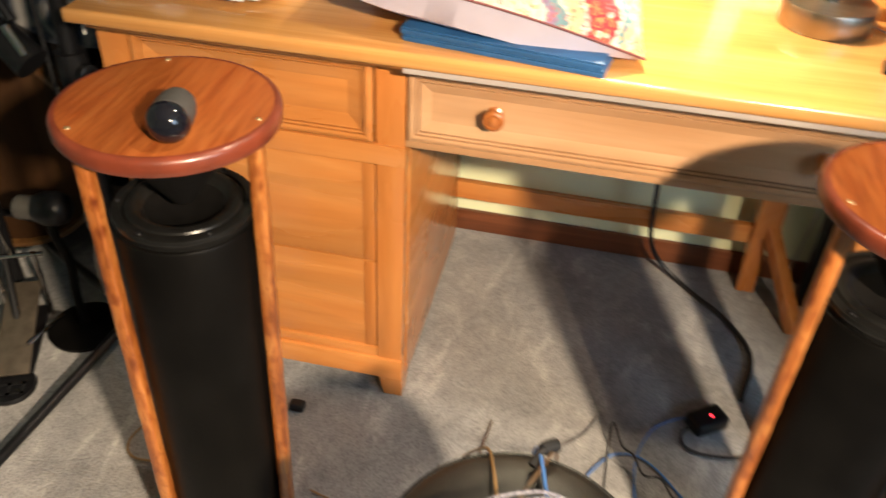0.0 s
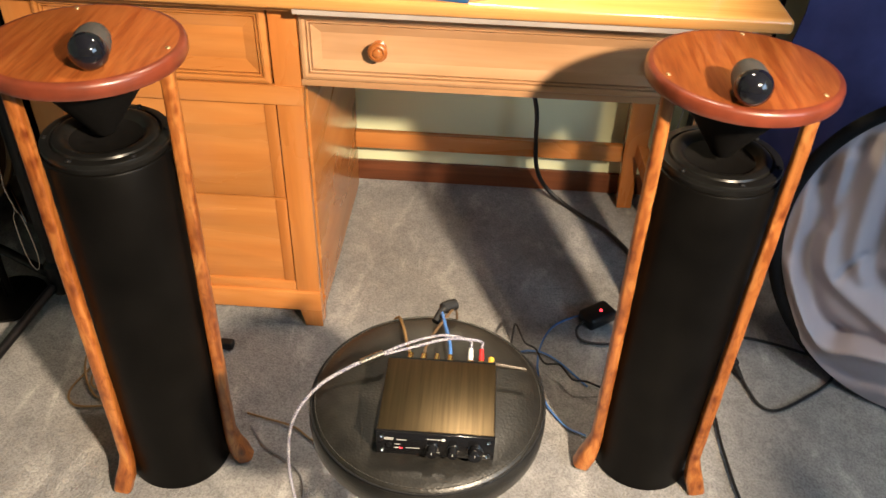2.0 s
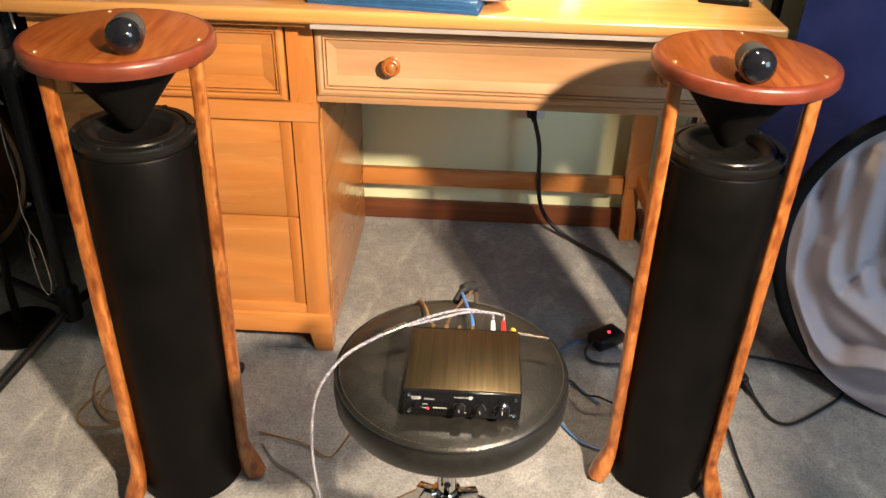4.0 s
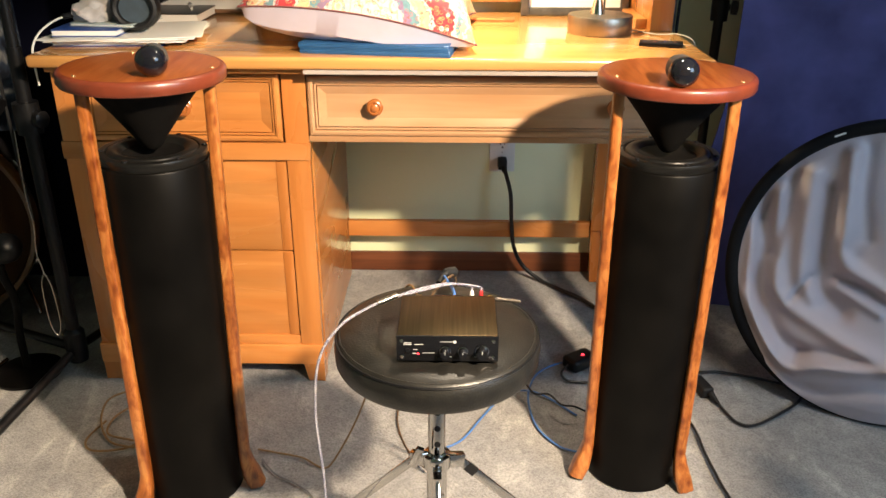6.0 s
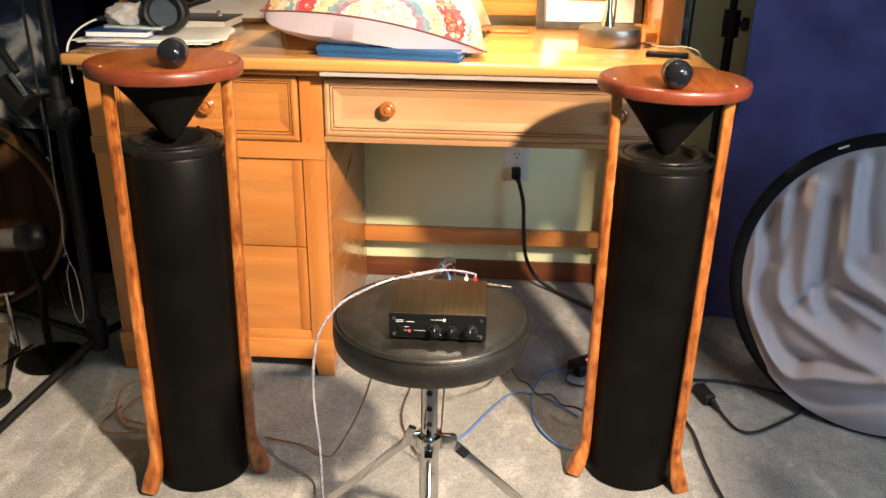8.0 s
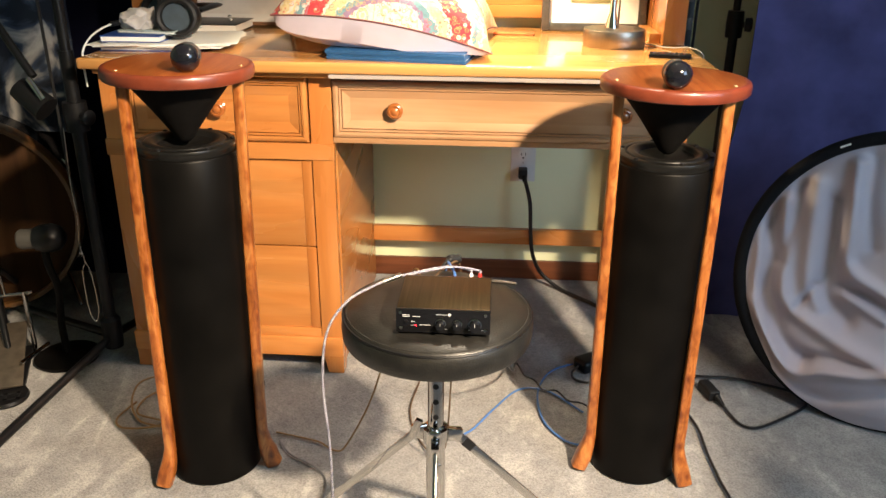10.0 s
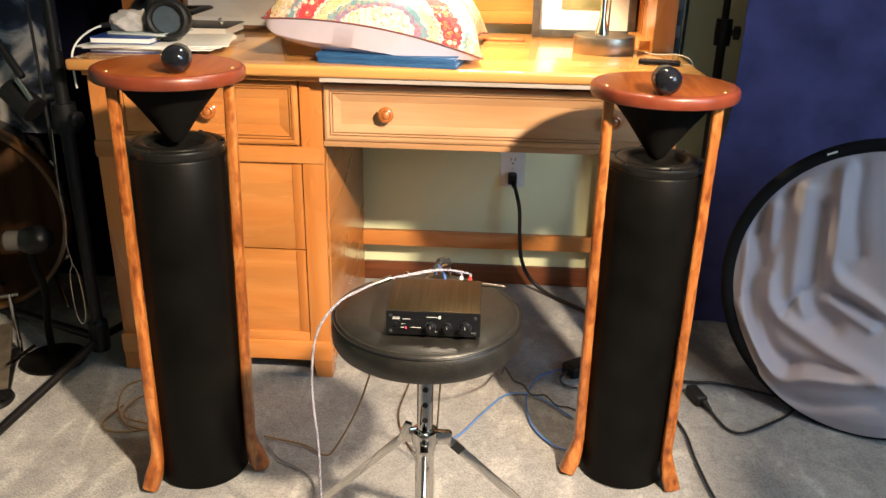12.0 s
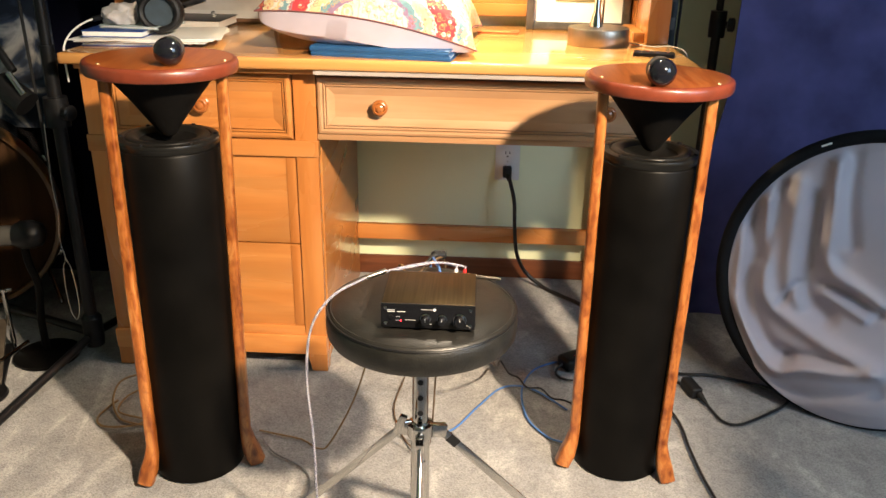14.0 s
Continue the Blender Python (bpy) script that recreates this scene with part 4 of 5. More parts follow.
for x0, x1, y0, y1 in ((-0.03, 0.03, -0.05, -0.044), (-0.03, 0.03, -0.025, -0.018), (-0.03, -0.023, -0.05, -0.018), (0.023, 0.03, -0.05, -0.018), (-0.004, 0.004, -0.05, -0.018)):
    box(bm, x0, x1, y0, y1, 0.0125, 0.0135, m=pm)
part("heel_print", bm, BLACK_RUBBER, pedal)
bm = bmesh.new()
box(bm, -0.034, 0.034, 0.0, 0.23, -0.003, 0.003, 0.002, m=pm @ Matrix.Translation((0, -0.002, 0.018)) @ Euler((radians(15), 0, 0)).to_matrix().to_4x4())
part("footboard", bm, ALLOY, pedal, "worn alloy footboard")
for k in (-1, 1):
    part("post", sweep([pm @ Vector((0.042 * k, 0.20, 0)), pm @ Vector((0.042 * k, 0.20, 0.17))], 0.006, 12), CHROME, pedal)
part("axle", sweep([pm @ Vector((-0.06, 0.20, 0.165)), pm @ Vector((0.06, 0.20, 0.165))], 0.005, 12), CHROME, pedal)
part("beater_rod", sweep([pm @ Vector((0, 0.20, 0.165)), pm @ Vector((0.0, 0.16, 0.33))], 0.003, 10), CHROME, pedal)
part("beater", turned([(0, -0.025), (0.02, -0.022), (0.025, 0), (0.02, 0.022), (0, 0.025)], pm @ Matrix.Translation((0, 0.16, 0.34)) @ Euler((radians(70), 0, 0)).to_matrix().to_4x4(), 20), BLACK_CLOTH, pedal)
part("base_rod", sweep([pm @ Vector((0.03, 0.05, 0.05)), pm @ Vector((0.085, 0.13, 0.052))], 0.0045, 10), CHROME, pedal, "bright steel rod")

# ---------------------------------------------------------------- on the desk


def pillow_print():
    """Concentric paisley arches round the middle of the front edge, with teardrops inside."""
    material, nodes, links, shade = shader("paisley_cotton")
    place = nodes.new("ShaderNodeTexCoord")
    shift = nodes.new("ShaderNodeVectorMath")
    shift.operation = "SUBTRACT"
    shift.inputs[1].default_value = (-0.118, 1.088, 0.832)
    links.new(place.outputs["Object"], shift.inputs[0])
    squash = nodes.new("ShaderNodeVectorMath")
    squash.operation = "MULTIPLY"
    squash.inputs[1].default_value = (1.0, 0.9, 1.55)
    links.new(shift.outputs[0], squash.inputs[0])
    far = nodes.new("ShaderNodeVectorMath")
    far.operation = "LENGTH"
    links.new(squash.outputs[0], far.inputs[0])
    soft_wave = textured(nodes, links, "ShaderNodeTexNoise", 16.0, detail=1.0)
    scallop = textured(nodes, links, "ShaderNodeTexVoronoi", 120.0)

    def sums(a, k, c):
        node = nodes.new("ShaderNodeMath")
        node.operation = "MULTIPLY_ADD"
        node.inputs[1].default_value = k
        links.new(a, node.inputs[0])
        if isinstance(c, float):
            node.inputs[2].default_value = c
        else:
            links.new(c, node.inputs[2])
        return node.outputs[0]

    radius = sums(far.outputs["Value"], 3.4, -0.05)
    radius = sums(soft_wave.outputs[0], 0.09, radius)
    radius = sums(scallop.outputs["Distance"], 0.035, radius)
    white, red, gold, teal, plum, dark = (0.58, 0.54, 0.46), (0.46, 0.035, 0.045), (0.58, 0.45, 0.25), (0.14, 0.25, 0.28), (0.24, 0.15, 0.24), (0.12, 0.05, 0.06)
    arches = ramp(nodes, [(0.0, white), (0.27, plum), (0.315, teal), (0.36, white), (0.372, gold), (0.435, dark), (0.44, white), (0.465, red), (0.60, white), (0.625, teal), (0.665, gold), (0.70, white), (0.715, gold), (0.80, dark), (0.805, red), (0.87, white), (0.90, gold)])
    arches.color_ramp.interpolation = "CONSTANT"
    links.new(radius, arches.inputs[0])
    # teardrops within the inner field
    drops = textured(nodes, links, "ShaderNodeTexVoronoi", 21.0, (1.25, 0.8, 1.0), (0, 0.5, 0.35), warp=0.25)
    drop_rings = ramp(nodes, [(0.0, teal), (0.17, gold), (0.22, white), (0.27, gold), (0.36, dark), (0.375, white), (0.60, gold), (0.64, white)])
    drop_rings.color_ramp.interpolation = "CONSTANT"
    links.new(drops.outputs["Distance"], drop_rings.inputs[0])
    inner = ramp(nodes, [(0.0, (1, 1, 1)), (0.262, (0, 0, 0))])
    inner.color_ramp.interpolation = "CONSTANT"
    links.new(radius, inner.inputs[0])
    colour = mix(nodes, links, arches.outputs[0], drop_rings.outputs[0], inner.outputs[0])
    # pale dots on the red band, small flowers beyond
    dots = textured(nodes, links, "ShaderNodeTexVoronoi", 64.0)
    spots = ramp(nodes, [(0.0, (1, 1, 1)), (0.33, (0, 0, 0))])
    spots.color_ramp.interpolation = "CONSTANT"
    links.new(dots.outputs["Distance"], spots.inputs[0])
    belt = ramp(nodes, [(0.0, (0, 0, 0)), (0.50, (1, 1, 1))])
    belt.color_ramp.interpolation = "CONSTANT"
    links.new(radius, belt.inputs[0])
    both = mix(nodes, links, spots.outputs[0], belt.outputs[0], 1.0, "MULTIPLY")
    colour = mix(nodes, links, colour, white, both)
    # lace of small rings in gold and teal over the whole print
    rings = textured(nodes, links, "ShaderNodeTexVoronoi", 105.0)
    lace = ramp(nodes, [(0.0, (0.55, 0.55, 0.55)), (0.16, (0, 0, 0)), (0.34, (0.75, 0.75, 0.75)), (0.46, (0, 0, 0))])
    lace.color_ramp.interpolation = "CONSTANT"
    links.new(rings.outputs["Distance"], lace.inputs[0])
    thread_field = textured(nodes, links, "ShaderNodeTexNoise", 24.0, detail=1.0)
    thread = ramp(nodes, [(0.0, (0.55, 0.36, 0.12)), (0.46, (0.50, 0.10, 0.08)), (0.56, (0.16, 0.30, 0.34))])
    thread.color_ramp.interpolation = "CONSTANT"
    links.new(thread_field.outputs[0], thread.inputs[0])
    colour = mix(nodes, links, colour, thread.outputs[0], lace.outputs[0])
    fade = textured(nodes, links, "ShaderNodeTexNoise", 130.0, detail=2.0)
    wash = ramp(nodes, [(0.35, (0.8, 0.8, 0.8)), (0.6, (1, 1, 1))])
    links.new(fade.outputs[0], wash.inputs[0])
    colour = mix(nodes, links, colour, wash.outputs[0], 0.8, "MULTIPLY")
    links.new(colour, shade.inputs["Base Color"])
    shade.inputs["Roughness"].default_value = 0.85
    weave = textured(nodes, links, "ShaderNodeTexNoise", 500.0)
    bump(nodes, links, shade, weave.outputs[0], 0.3, 0.0008)
    return material


binder_m = Matrix.Translation((-0.083, 1.213, 0)) @ Euler((0, 0, radians(-8))).to_matrix().to_4x4()
for name_, z0, z1, sx, label in (("binder", DT, DT + 0.0105, 0.0, "blue cloth-covered binder lying on the desk"), ("binder", DT + 0.0107, DT + 0.021, -0.003, "blue cloth-covered binder on another under the pillow")):
    root = thing("binder", -0.072, 1.215, z0, label, "binder", "blue binders")
    part("cover", boxed(-0.148 + sx, 0.148 + sx, -0.118, 0.118, z0, z0 + 0.0025, 0.001, m=binder_m), BLUE_COVER, root)
    part("cover", boxed(-0.148 + sx, 0.148 + sx, -0.118, 0.118, z1 - 0.0025, z1, 0.001, m=binder_m), BLUE_COVER, root)
    part("spine", boxed(-0.148 + sx, 0.148 + sx, -0.1195, -0.1165, z0 + 0.0027, z1 - 0.0027, 0.001, m=binder_m), BLUE_COVER, root)
    part("page_block", boxed(-0.143 + sx, 0.143 + sx, -0.1160, 0.112, z0 + 0.0027, z1 - 0.0027, m=binder_m), PAPER, root)

pillow = thing("pillow", -0.125, 1.31, DT + 0.021, "square throw pillow, paisley front and lilac-grey back", "pillow")
PM = Matrix.Translation((-0.126, 1.340, 0.825)) @ Euler((0, radians(8.6), radians(-1))).to_matrix().to_4x4()


def pillow_half(sign, n=44):
    bm = bmesh.new()
    grid = []
    for j in range(n + 1):
        row = []
        for i in range(n + 1):
            u, v = 2 * i / n - 1, 2 * j / n - 1
            pinch = 1 + 0.17 * (1 - abs(u) ** 2.2) * abs(v) ** 4
            pinch_u = 1 - 0.10 * (1 - abs(v) ** 2.2) * abs(u) ** 4
            x, y = 0.234 * u * pinch_u, 0.215 * v * pinch
            h = (1 - u ** 4) ** (0.62 if sign > 0 else 0.42) * (1 - v ** 4) ** (0.42 if sign > 0 else 0.24)
            thick = (0.100 if sign > 0 else 0.073) * h
            thick += 0.004 * noise.noise((x * 14, y * 14, sign)) * h
            if sign < 0:
                thick = min(thick, 0.0415 - 0.034 * u + 0.016 * (1 - u * u) * abs(v) ** 3)
            z = sign * thick - 0.012 * abs(u * v) ** 2 + 0.016 * (1 - u * u) * abs(v) ** 3
            row.append(bm.verts.new((x, y, z)))
        grid.append(row)
    for j in range(n):
        for i in range(n):
            f = (grid[j][i], grid[j][i + 1], grid[j + 1][i + 1], grid[j + 1][i])
            bm.faces.new(f if sign > 0 else f[::-1])
    put(bm, bm.verts[:], PM)
    return bm


part("patterned_side", pillow_half(1), pillow_print(), pillow, "red, gold and teal paisley print")
part("plain_side", pillow_half(-1), plain("lilac_grey_cotton", (0.54, 0.49, 0.58), 0.85, 0, 0.06, 14, 0.3, 500), pillow, "plain lilac-grey cotton")
edge = []
for k in range(161):
    s = k / 160 * 4
    side_, w = int(s) % 4, (s % 1) * 2 - 1
    u, v = ((w, -1), (1, w), (-w, 1), (-1, -w))[side_]
    pinch = 1 + 0.17 * (1 - abs(u) ** 2.2) * abs(v) ** 4
    pinch_u = 1 - 0.10 * (1 - abs(v) ** 2.2) * abs(u) ** 4
    edge.append(PM @ Vector((0.234 * u * pinch_u, 0.215 * v * pinch, -0.012 * abs(u * v) ** 2 + 0.016 * (1 - u * u) * abs(v) ** 3)))
part("piping", sweep(edge, 0.0018, 6), plain("dark_red_piping", (0.16, 0.05, 0.05), 0.8), pillow)

# lamp
LX, LY = 0.381, 1.385
desk_lamp = thing("desk_lamp", LX, LY, DT, "brushed steel desk lamp with round base", "lamp")
LAMP_STEEL = plain("aged_brushed_steel", (0.34, 0.29, 0.24), 0.38, 1.0, 0.15, 40, 0.05, 300, stretch=(1, 1, 0.05))
part("base", turned([(0, DT), (0.070, DT), (0.0715, DT + 0.002), (0.0715, DT + 0.036), (0.070, DT + 0.039), (0, DT + 0.0395)], Matrix.Translation((LX, LY, 0)), 72), LAMP_STEEL, desk_lamp, "brushed steel drum base")
part("pole", turned([(0, DT + 0.0395), (0.016, DT + 0.0395), (0.015, DT + 0.046), (0.0075, DT + 0.075), (0.0060, DT + 0.36), (0, DT + 0.36)], Matrix.Translation((LX - 0.006, LY + 0.01, 0)), 32), CHROME, desk_lamp)
part("rod", sweep([(LX + 0.006, LY - 0.004, DT + 0.0395), (LX + 0.008, LY - 0.004, DT + 0.36)], 0.0025, 12), CHROME, desk_lamp)
part("arm", sweep(smooth_path([(LX, LY, DT + 0.35), (LX - 0.02, LY, DT + 0.46), (LX - 0.10, LY + 0.01, DT + 0.56), (0.16, 1.40, DT + 0.62), (0.07, 1.40, DT + 0.625)]), 0.007, 12), CHROME, desk_lamp)
part("shade", turned([(0.02, DT + 0.625), (0.03, DT + 0.62), (0.075, DT + 0.575), (0.082, DT + 0.545), (0.080, DT + 0.545), (0.072, DT + 0.575), (0.028, DT + 0.616), (0, DT + 0.617)], Matrix.Translation((0.05, 1.40, 0)), 48), STEEL, desk_lamp, "brushed steel lamp head")


# framed pictures
def framed_picture(x0, x1, z0, height, y, lean, face, art, wide, label, art_box):
    root = thing("framed_picture", (x0 + x1) / 2, y, z0, label, "picture frame", "framed pictures")
    m = Matrix.Translation(((x0 + x1) / 2, y, z0)) @ Euler((radians(-lean), 0, 0)).to_matrix().to_4x4()
    h = (x1 - x0) / 2
    bm = bmesh.new()
    box(bm, -h, -h + wide, -0.016, 0, 0, height, 0.002, m=m)
    box(bm, h - wide, h, -0.016, 0, 0, height, 0.002, m=m)
    box(bm, -h + wide, h - wide, -0.0155, 0, 0, wide, 0.002, m=m)
    box(bm, -h + wide, h - wide, -0.0155, 0, height - wide, height, 0.002, m=m)
    part("frame", bm, face, root)
    part("mat_board", boxed(-h + wide, h - wide, -0.006, -0.002, wide, height - wide, m=m), PAPER, root, "cream mat board")
    a0, a1, b0, b1 = art_box
    part("print", boxed(-h + a0, -h + a1, -0.0075, -0.0061, b0, b1, m=m), art, root)
    return root


framed_picture(0.222, 0.492, DT, 0.34, 1.640, 4, plain("pewter_frame", (0.12, 0.115, 0.11), 0.4, 0.6, 0.3, 60, 0.3, 300), plain("olive_print", (0.24, 0.22, 0.10), 0.6, 0, 0.35, 18), 0.020, "pewter-framed picture with cream mat leaning on the hutch", (0.075, 0.195, 0.072, 0.27))
framed_picture(-0.715, -0.445, DT, 0.30, 1.648, 3, plain("brown_frame", (0.20, 0.10, 0.05), 0.4), plain("pale_sheet", (0.75, 0.72, 0.68), 0.5), 0.010, "white picture in a thin brown frame", (0.02, 0.25, 0.03, 0.27))

card = thing("card", 0.150, 1.560, DT, "red-brown printed card on the desktop", "card")
cm = Matrix.Translation((0.150, 1.560, DT)) @ Euler((0, 0, radians(-5))).to_matrix().to_4x4()
part("sheet", boxed(-0.052, 0.052, -0.028, 0.028, 0.0005, 0.003, 0.0005, m=cm), plain("rust_card", (0.42, 0.10, 0.03), 0.5, 0, 0.3, 60), card)
part("print", boxed(-0.040, 0.030, -0.018, -0.006, 0.0031, 0.0036, m=cm), plain("orange_print", (0.6, 0.25, 0.08), 0.5), card)

remote = thing("remote_control", 0.482, 1.222, DT, "slim black remote control with small coloured keys", "remote control")
rm = Matrix.Translation((0.482, 1.222, DT)) @ Euler((0, 0, radians(-14))).to_matrix().to_4x4()
part("case", boxed(-0.044, 0.044, -0.021, 0.021, 0.0, 0.008, 0.003, m=rm), BLACK_SATIN, remote)
BUTTON_INKS = [plain("key_" + n, c, 0.5) for n, c in (("grey", (0.10, 0.10, 0.10)), ("red", (0.30, 0.03, 0.03)), ("slate", (0.06, 0.06, 0.07)), ("violet", (0.07, 0.06, 0.22)))]
for i in range(7):
    for j in range(3):
        kx, ky = -0.034 + 0.0105 * i, -0.012 + 0.012 * j
        part("key", boxed(kx - 0.0022, kx + 0.0022, ky - 0.0022, ky + 0.0022, 0.0078, 0.0088, 0.0005, m=rm), BUTTON_INKS[(i * 2 + j * 3 + i * j) % 4], remote)

lead = thing("white_lead", 0.53, 1.34, DT, "thin white lead running over the desk edge", "cable")
part("wire", sweep(smooth_path([(0.455, 1.40, DT + 0.003), (0.50, 1.335, DT + 0.004), (0.535, 1.30, DT + 0.010), (0.558, 1.26, DT + 0.004), (0.564, 1.28, DT - 0.03), (0.566, 1.40, 0.60), (0.568, 1.60, 0.40), (0.568, 1.70, 0.004)]), 0.0015, 8), plain("clear_grey_flex", (0.38, 0.36, 0.33), 0.4), lead)

strip = thing("power_strip", 0.600, 1.645, 0, "tall black power strip with red light against the wall", "power strip")
part("case", boxed(0.590, 0.614, 1.630, 1.662, 0.0, 1.30, 0.004), BLACK_SATIN, strip)
part("bracket", boxed(0.574, 0.5902, 1.632, 1.656, 0.808, 0.822, 0.002), BLACK_SATIN, strip)
part("light", turned([(0.0035, 0), (0.0035, 0.001), (0, 0.0025)], Matrix.Translation((0.579, 1.632, 0.815)) @ Euler((radians(90), 0, 0)).to_matrix().to_4x4(), 14), LED, strip, "glowing red light")
for k in range(4):
    part("outlet", boxed(0.594, 0.610, 1.6285, 1.6302, 0.70 + 0.07 * k, 0.73 + 0.07 * k, 0.0005), GREY_POD, strip)
part("flex", sweep(smooth_path([(0.622, 1.64, 1.30), (0.624, 1.645, 0.9), (0.621, 1.64, 0.5), (0.63, 1.62, 0.006)]), 0.004, 8), BLACK_RUBBER, strip)


def stack_book(name, cx, cy, yaw, w, d, z0, z1, cover, label, category):
    root = thing(name, cx, cy, z0, label, category)
    m = Matrix.Translation((cx, cy, 0)) @ Euler((0, 0, radians(yaw))).to_matrix().to_4x4()
    part("cover", boxed(-w / 2, w / 2, -d / 2, d / 2, z0 + 0.0003, z0 + 0.0022, 0.0008, m=m), cover, root)
    part("cover", boxed(-w / 2, w / 2, -d / 2, d / 2, z1 - 0.0022, z1 - 0.0003, 0.0008, m=m), cover, root)
    part("page_block", boxed(-w / 2 + 0.002, w / 2 - 0.003, -d / 2 + 0.002, d / 2 - 0.003, z0 + 0.0023, z1 - 0.0023, m=m), PAPER, root)
    return root


stack_book("magazine", -0.655, 1.275, 3, 0.22, 0.20, DT, DT + 0.009, BLUE_DARK, "blue magazine at the bottom of a pile", "magazine")
sheets = thing("paper_sheets", -0.63, 1.28, DT + 0.009, "loose white sheets lying on the pile", "papers")
for k, (dx, yaw) in enumerate(((0.0, 2), (-0.012, -3), (0.006, 7), (0.010, 13))):
    m = Matrix.Translation((-0.635 + dx, 1.275 + 0.3 * dx, DT + 0.009 + 0.0018 * k)) @ Euler((0, 0, radians(yaw))).to_matrix().to_4x4()
    part("sheet", boxed(-0.142, 0.142, -0.108, 0.108, 0.0002, 0.0016, m=m), PAPER, sheets)
stack_book("paperback", -0.70, 1.262, 2, 0.135, 0.15, DT + 0.0165, DT + 0.031, BLUE_DARK, "blue-spined paperback on the pile of papers", "book")
stack_book("booklet", -0.665, 1.285, -9, 0.14, 0.13, DT + 0.0312, DT + 0.038, plain("pale_cover", (0.35, 0.42, 0.42), 0.5), "pale grey-green booklet on the pile", "booklet")
bag = thing("plastic_bag", -0.705, 1.26, DT + 0.038, "crumpled pale plastic bag with a cable", "bag")
bm = bmesh.new()
bmesh.ops.create_icosphere(bm, subdivisions=4, radius=1)
for v in bm.verts:
    n = v.co.normalized()
    k = 1 + 0.22 * noise.noise(n * 1.8) + 0.05 * noise.noise(n * 5)
    v.co = Vector((-0.700 + 0.045 * n.x * k, 1.265 + 0.045 * n.y * k, max(DT + 0.0385, DT + 0.055 + 0.026 * n.z * k + 0.010 * noise.noise(n * 3))))
part("film", bm, plain("cloudy_film", (0.50, 0.47, 0.46), 0.35, 0, 0.12, 60, 0.4, 90), bag)
part("cord", sweep(smooth_path([(-0.735, 1.245, DT + 0.052), (-0.758, 1.215, DT + 0.048), (-0.780, 1.180, DT + 0.030), (-0.788, 1.150, DT + 0.004), (-0.791, 1.148, DT - 0.03), (-0.791, 1.150, DT - 0.075)]), 0.0022, 8), WHITE_PLASTIC, bag, "thin white cord hanging over the edge")
part("plug", sweep([(-0.736, 1.245, DT + 0.053), (-0.752, 1.222, DT + 0.051)], 0.006, 10), BLACK_SATIN, bag)

phones = thing("headphones", -0.62, 1.29, DT + 0.018, "black over-ear headphones lying on papers", "headphones")
for cx_, cy_, cz_, yaw_, pitch_ in ((-0.606, 1.245, DT + 0.066, 8, 84), (-0.70, 1.36, DT + 0.062, -40, 70)):
    m = Matrix.Translation((cx_, cy_, cz_)) @ Euler((radians(pitch_), 0, radians(yaw_))).to_matrix().to_4x4() @ Matrix.Diagonal((1.0, 0.93, 1, 1))
    cup = part("ear_cup", turned([(0, -0.045), (0.030, -0.045), (0.043, -0.038), (0.047, -0.025), (0.047, 0.002), (0.044, 0.006)], m, 40), BLACK_SATIN, phones)
    part("ear_pad", turned([(0.046, 0.004), (0.0475, 0.012), (0.0455, 0.020), (0.040, 0.023), (0.034, 0.020), (0.032, 0.010)], m, 40), BLACK_RUBBER, cup)
    part("grille", turned([(0, 0.0085), (0.033, 0.0085), (0.033, 0.004)], m, 40), plain("slate_mesh_cloth", (0.035, 0.055, 0.075), 0.7, 0, 0.15, 60, 0.3, 700), cup, "slate blue mesh")
band = smooth_path([(-0.575, 1.285, DT + 0.075), (-0.560, 1.36, DT + 0.080), (-0.585, 1.43, DT + 0.075), (-0.65, 1.46, DT + 0.07), (-0.715, 1.44, DT + 0.066), (-0.725, 1.39, DT + 0.064)])
part("headband", sweep(band, 0.015, 10, flat=0.35), BLACK_SATIN, phones)

note = stack_book("sketchbook", -0.624, 1.553, 0, 0.15, 0.155, DT, DT + 0.022, BLACK_SATIN, "black-covered sketchbook with white page edges", "book")
pen = thing("pen", -0.592, 1.565, DT + 0.022, "silver and black pen on the sketchbook", "pen")
part("barrel", sweep([(-0.605, 1.600, DT + 0.0275), (-0.592, 1.565, DT + 0.0275)], 0.0055, 12), BLACK_SATIN, pen)
part("tip", sweep([(-0.592, 1.565, DT + 0.0275), (-0.584, 1.545, DT + 0.0265)], [0.0055, 0.0045], 12), CHROME, pen, "bright metal end")

# ---------------------------------------------------------------- outlet and cables
outlet = thing("wall_outlet", 0.194, 1.735, 0.37, "white double wall outlet with a black plug", "outlet")
part("plate", boxed(0.158, 0.230, 1.7305, 1.7349, 0.313, 0.427, 0.002), WHITE_PLASTIC, outlet)
for z in (0.394, 0.346):
    m = Matrix.Translation((0.194, 1.7305, z)) @ Euler((radians(90), 0, 0)).to_matrix().to_4x4() @ Matrix.Diagonal((1, 0.82, 1, 1))
    socket = part("receptacle", turned([(0.0172, 0), (0.0172, 0.0012), (0.0165, 0.0018), (0, 0.0018)], m, 32), WHITE_PLASTIC, outlet)
    for dx in (-0.006, 0.006):
        part("slot", boxed(0.194 + dx - 0.0011, 0.194 + dx + 0.0011, 1.7284, 1.7288, z - 0.001, z + 0.007), BLACK_SATIN, socket)
    part("earth_hole", boxed(0.1915, 0.1965, 1.7284, 1.7288, z - 0.0105, z - 0.006), BLACK_SATIN, socket)
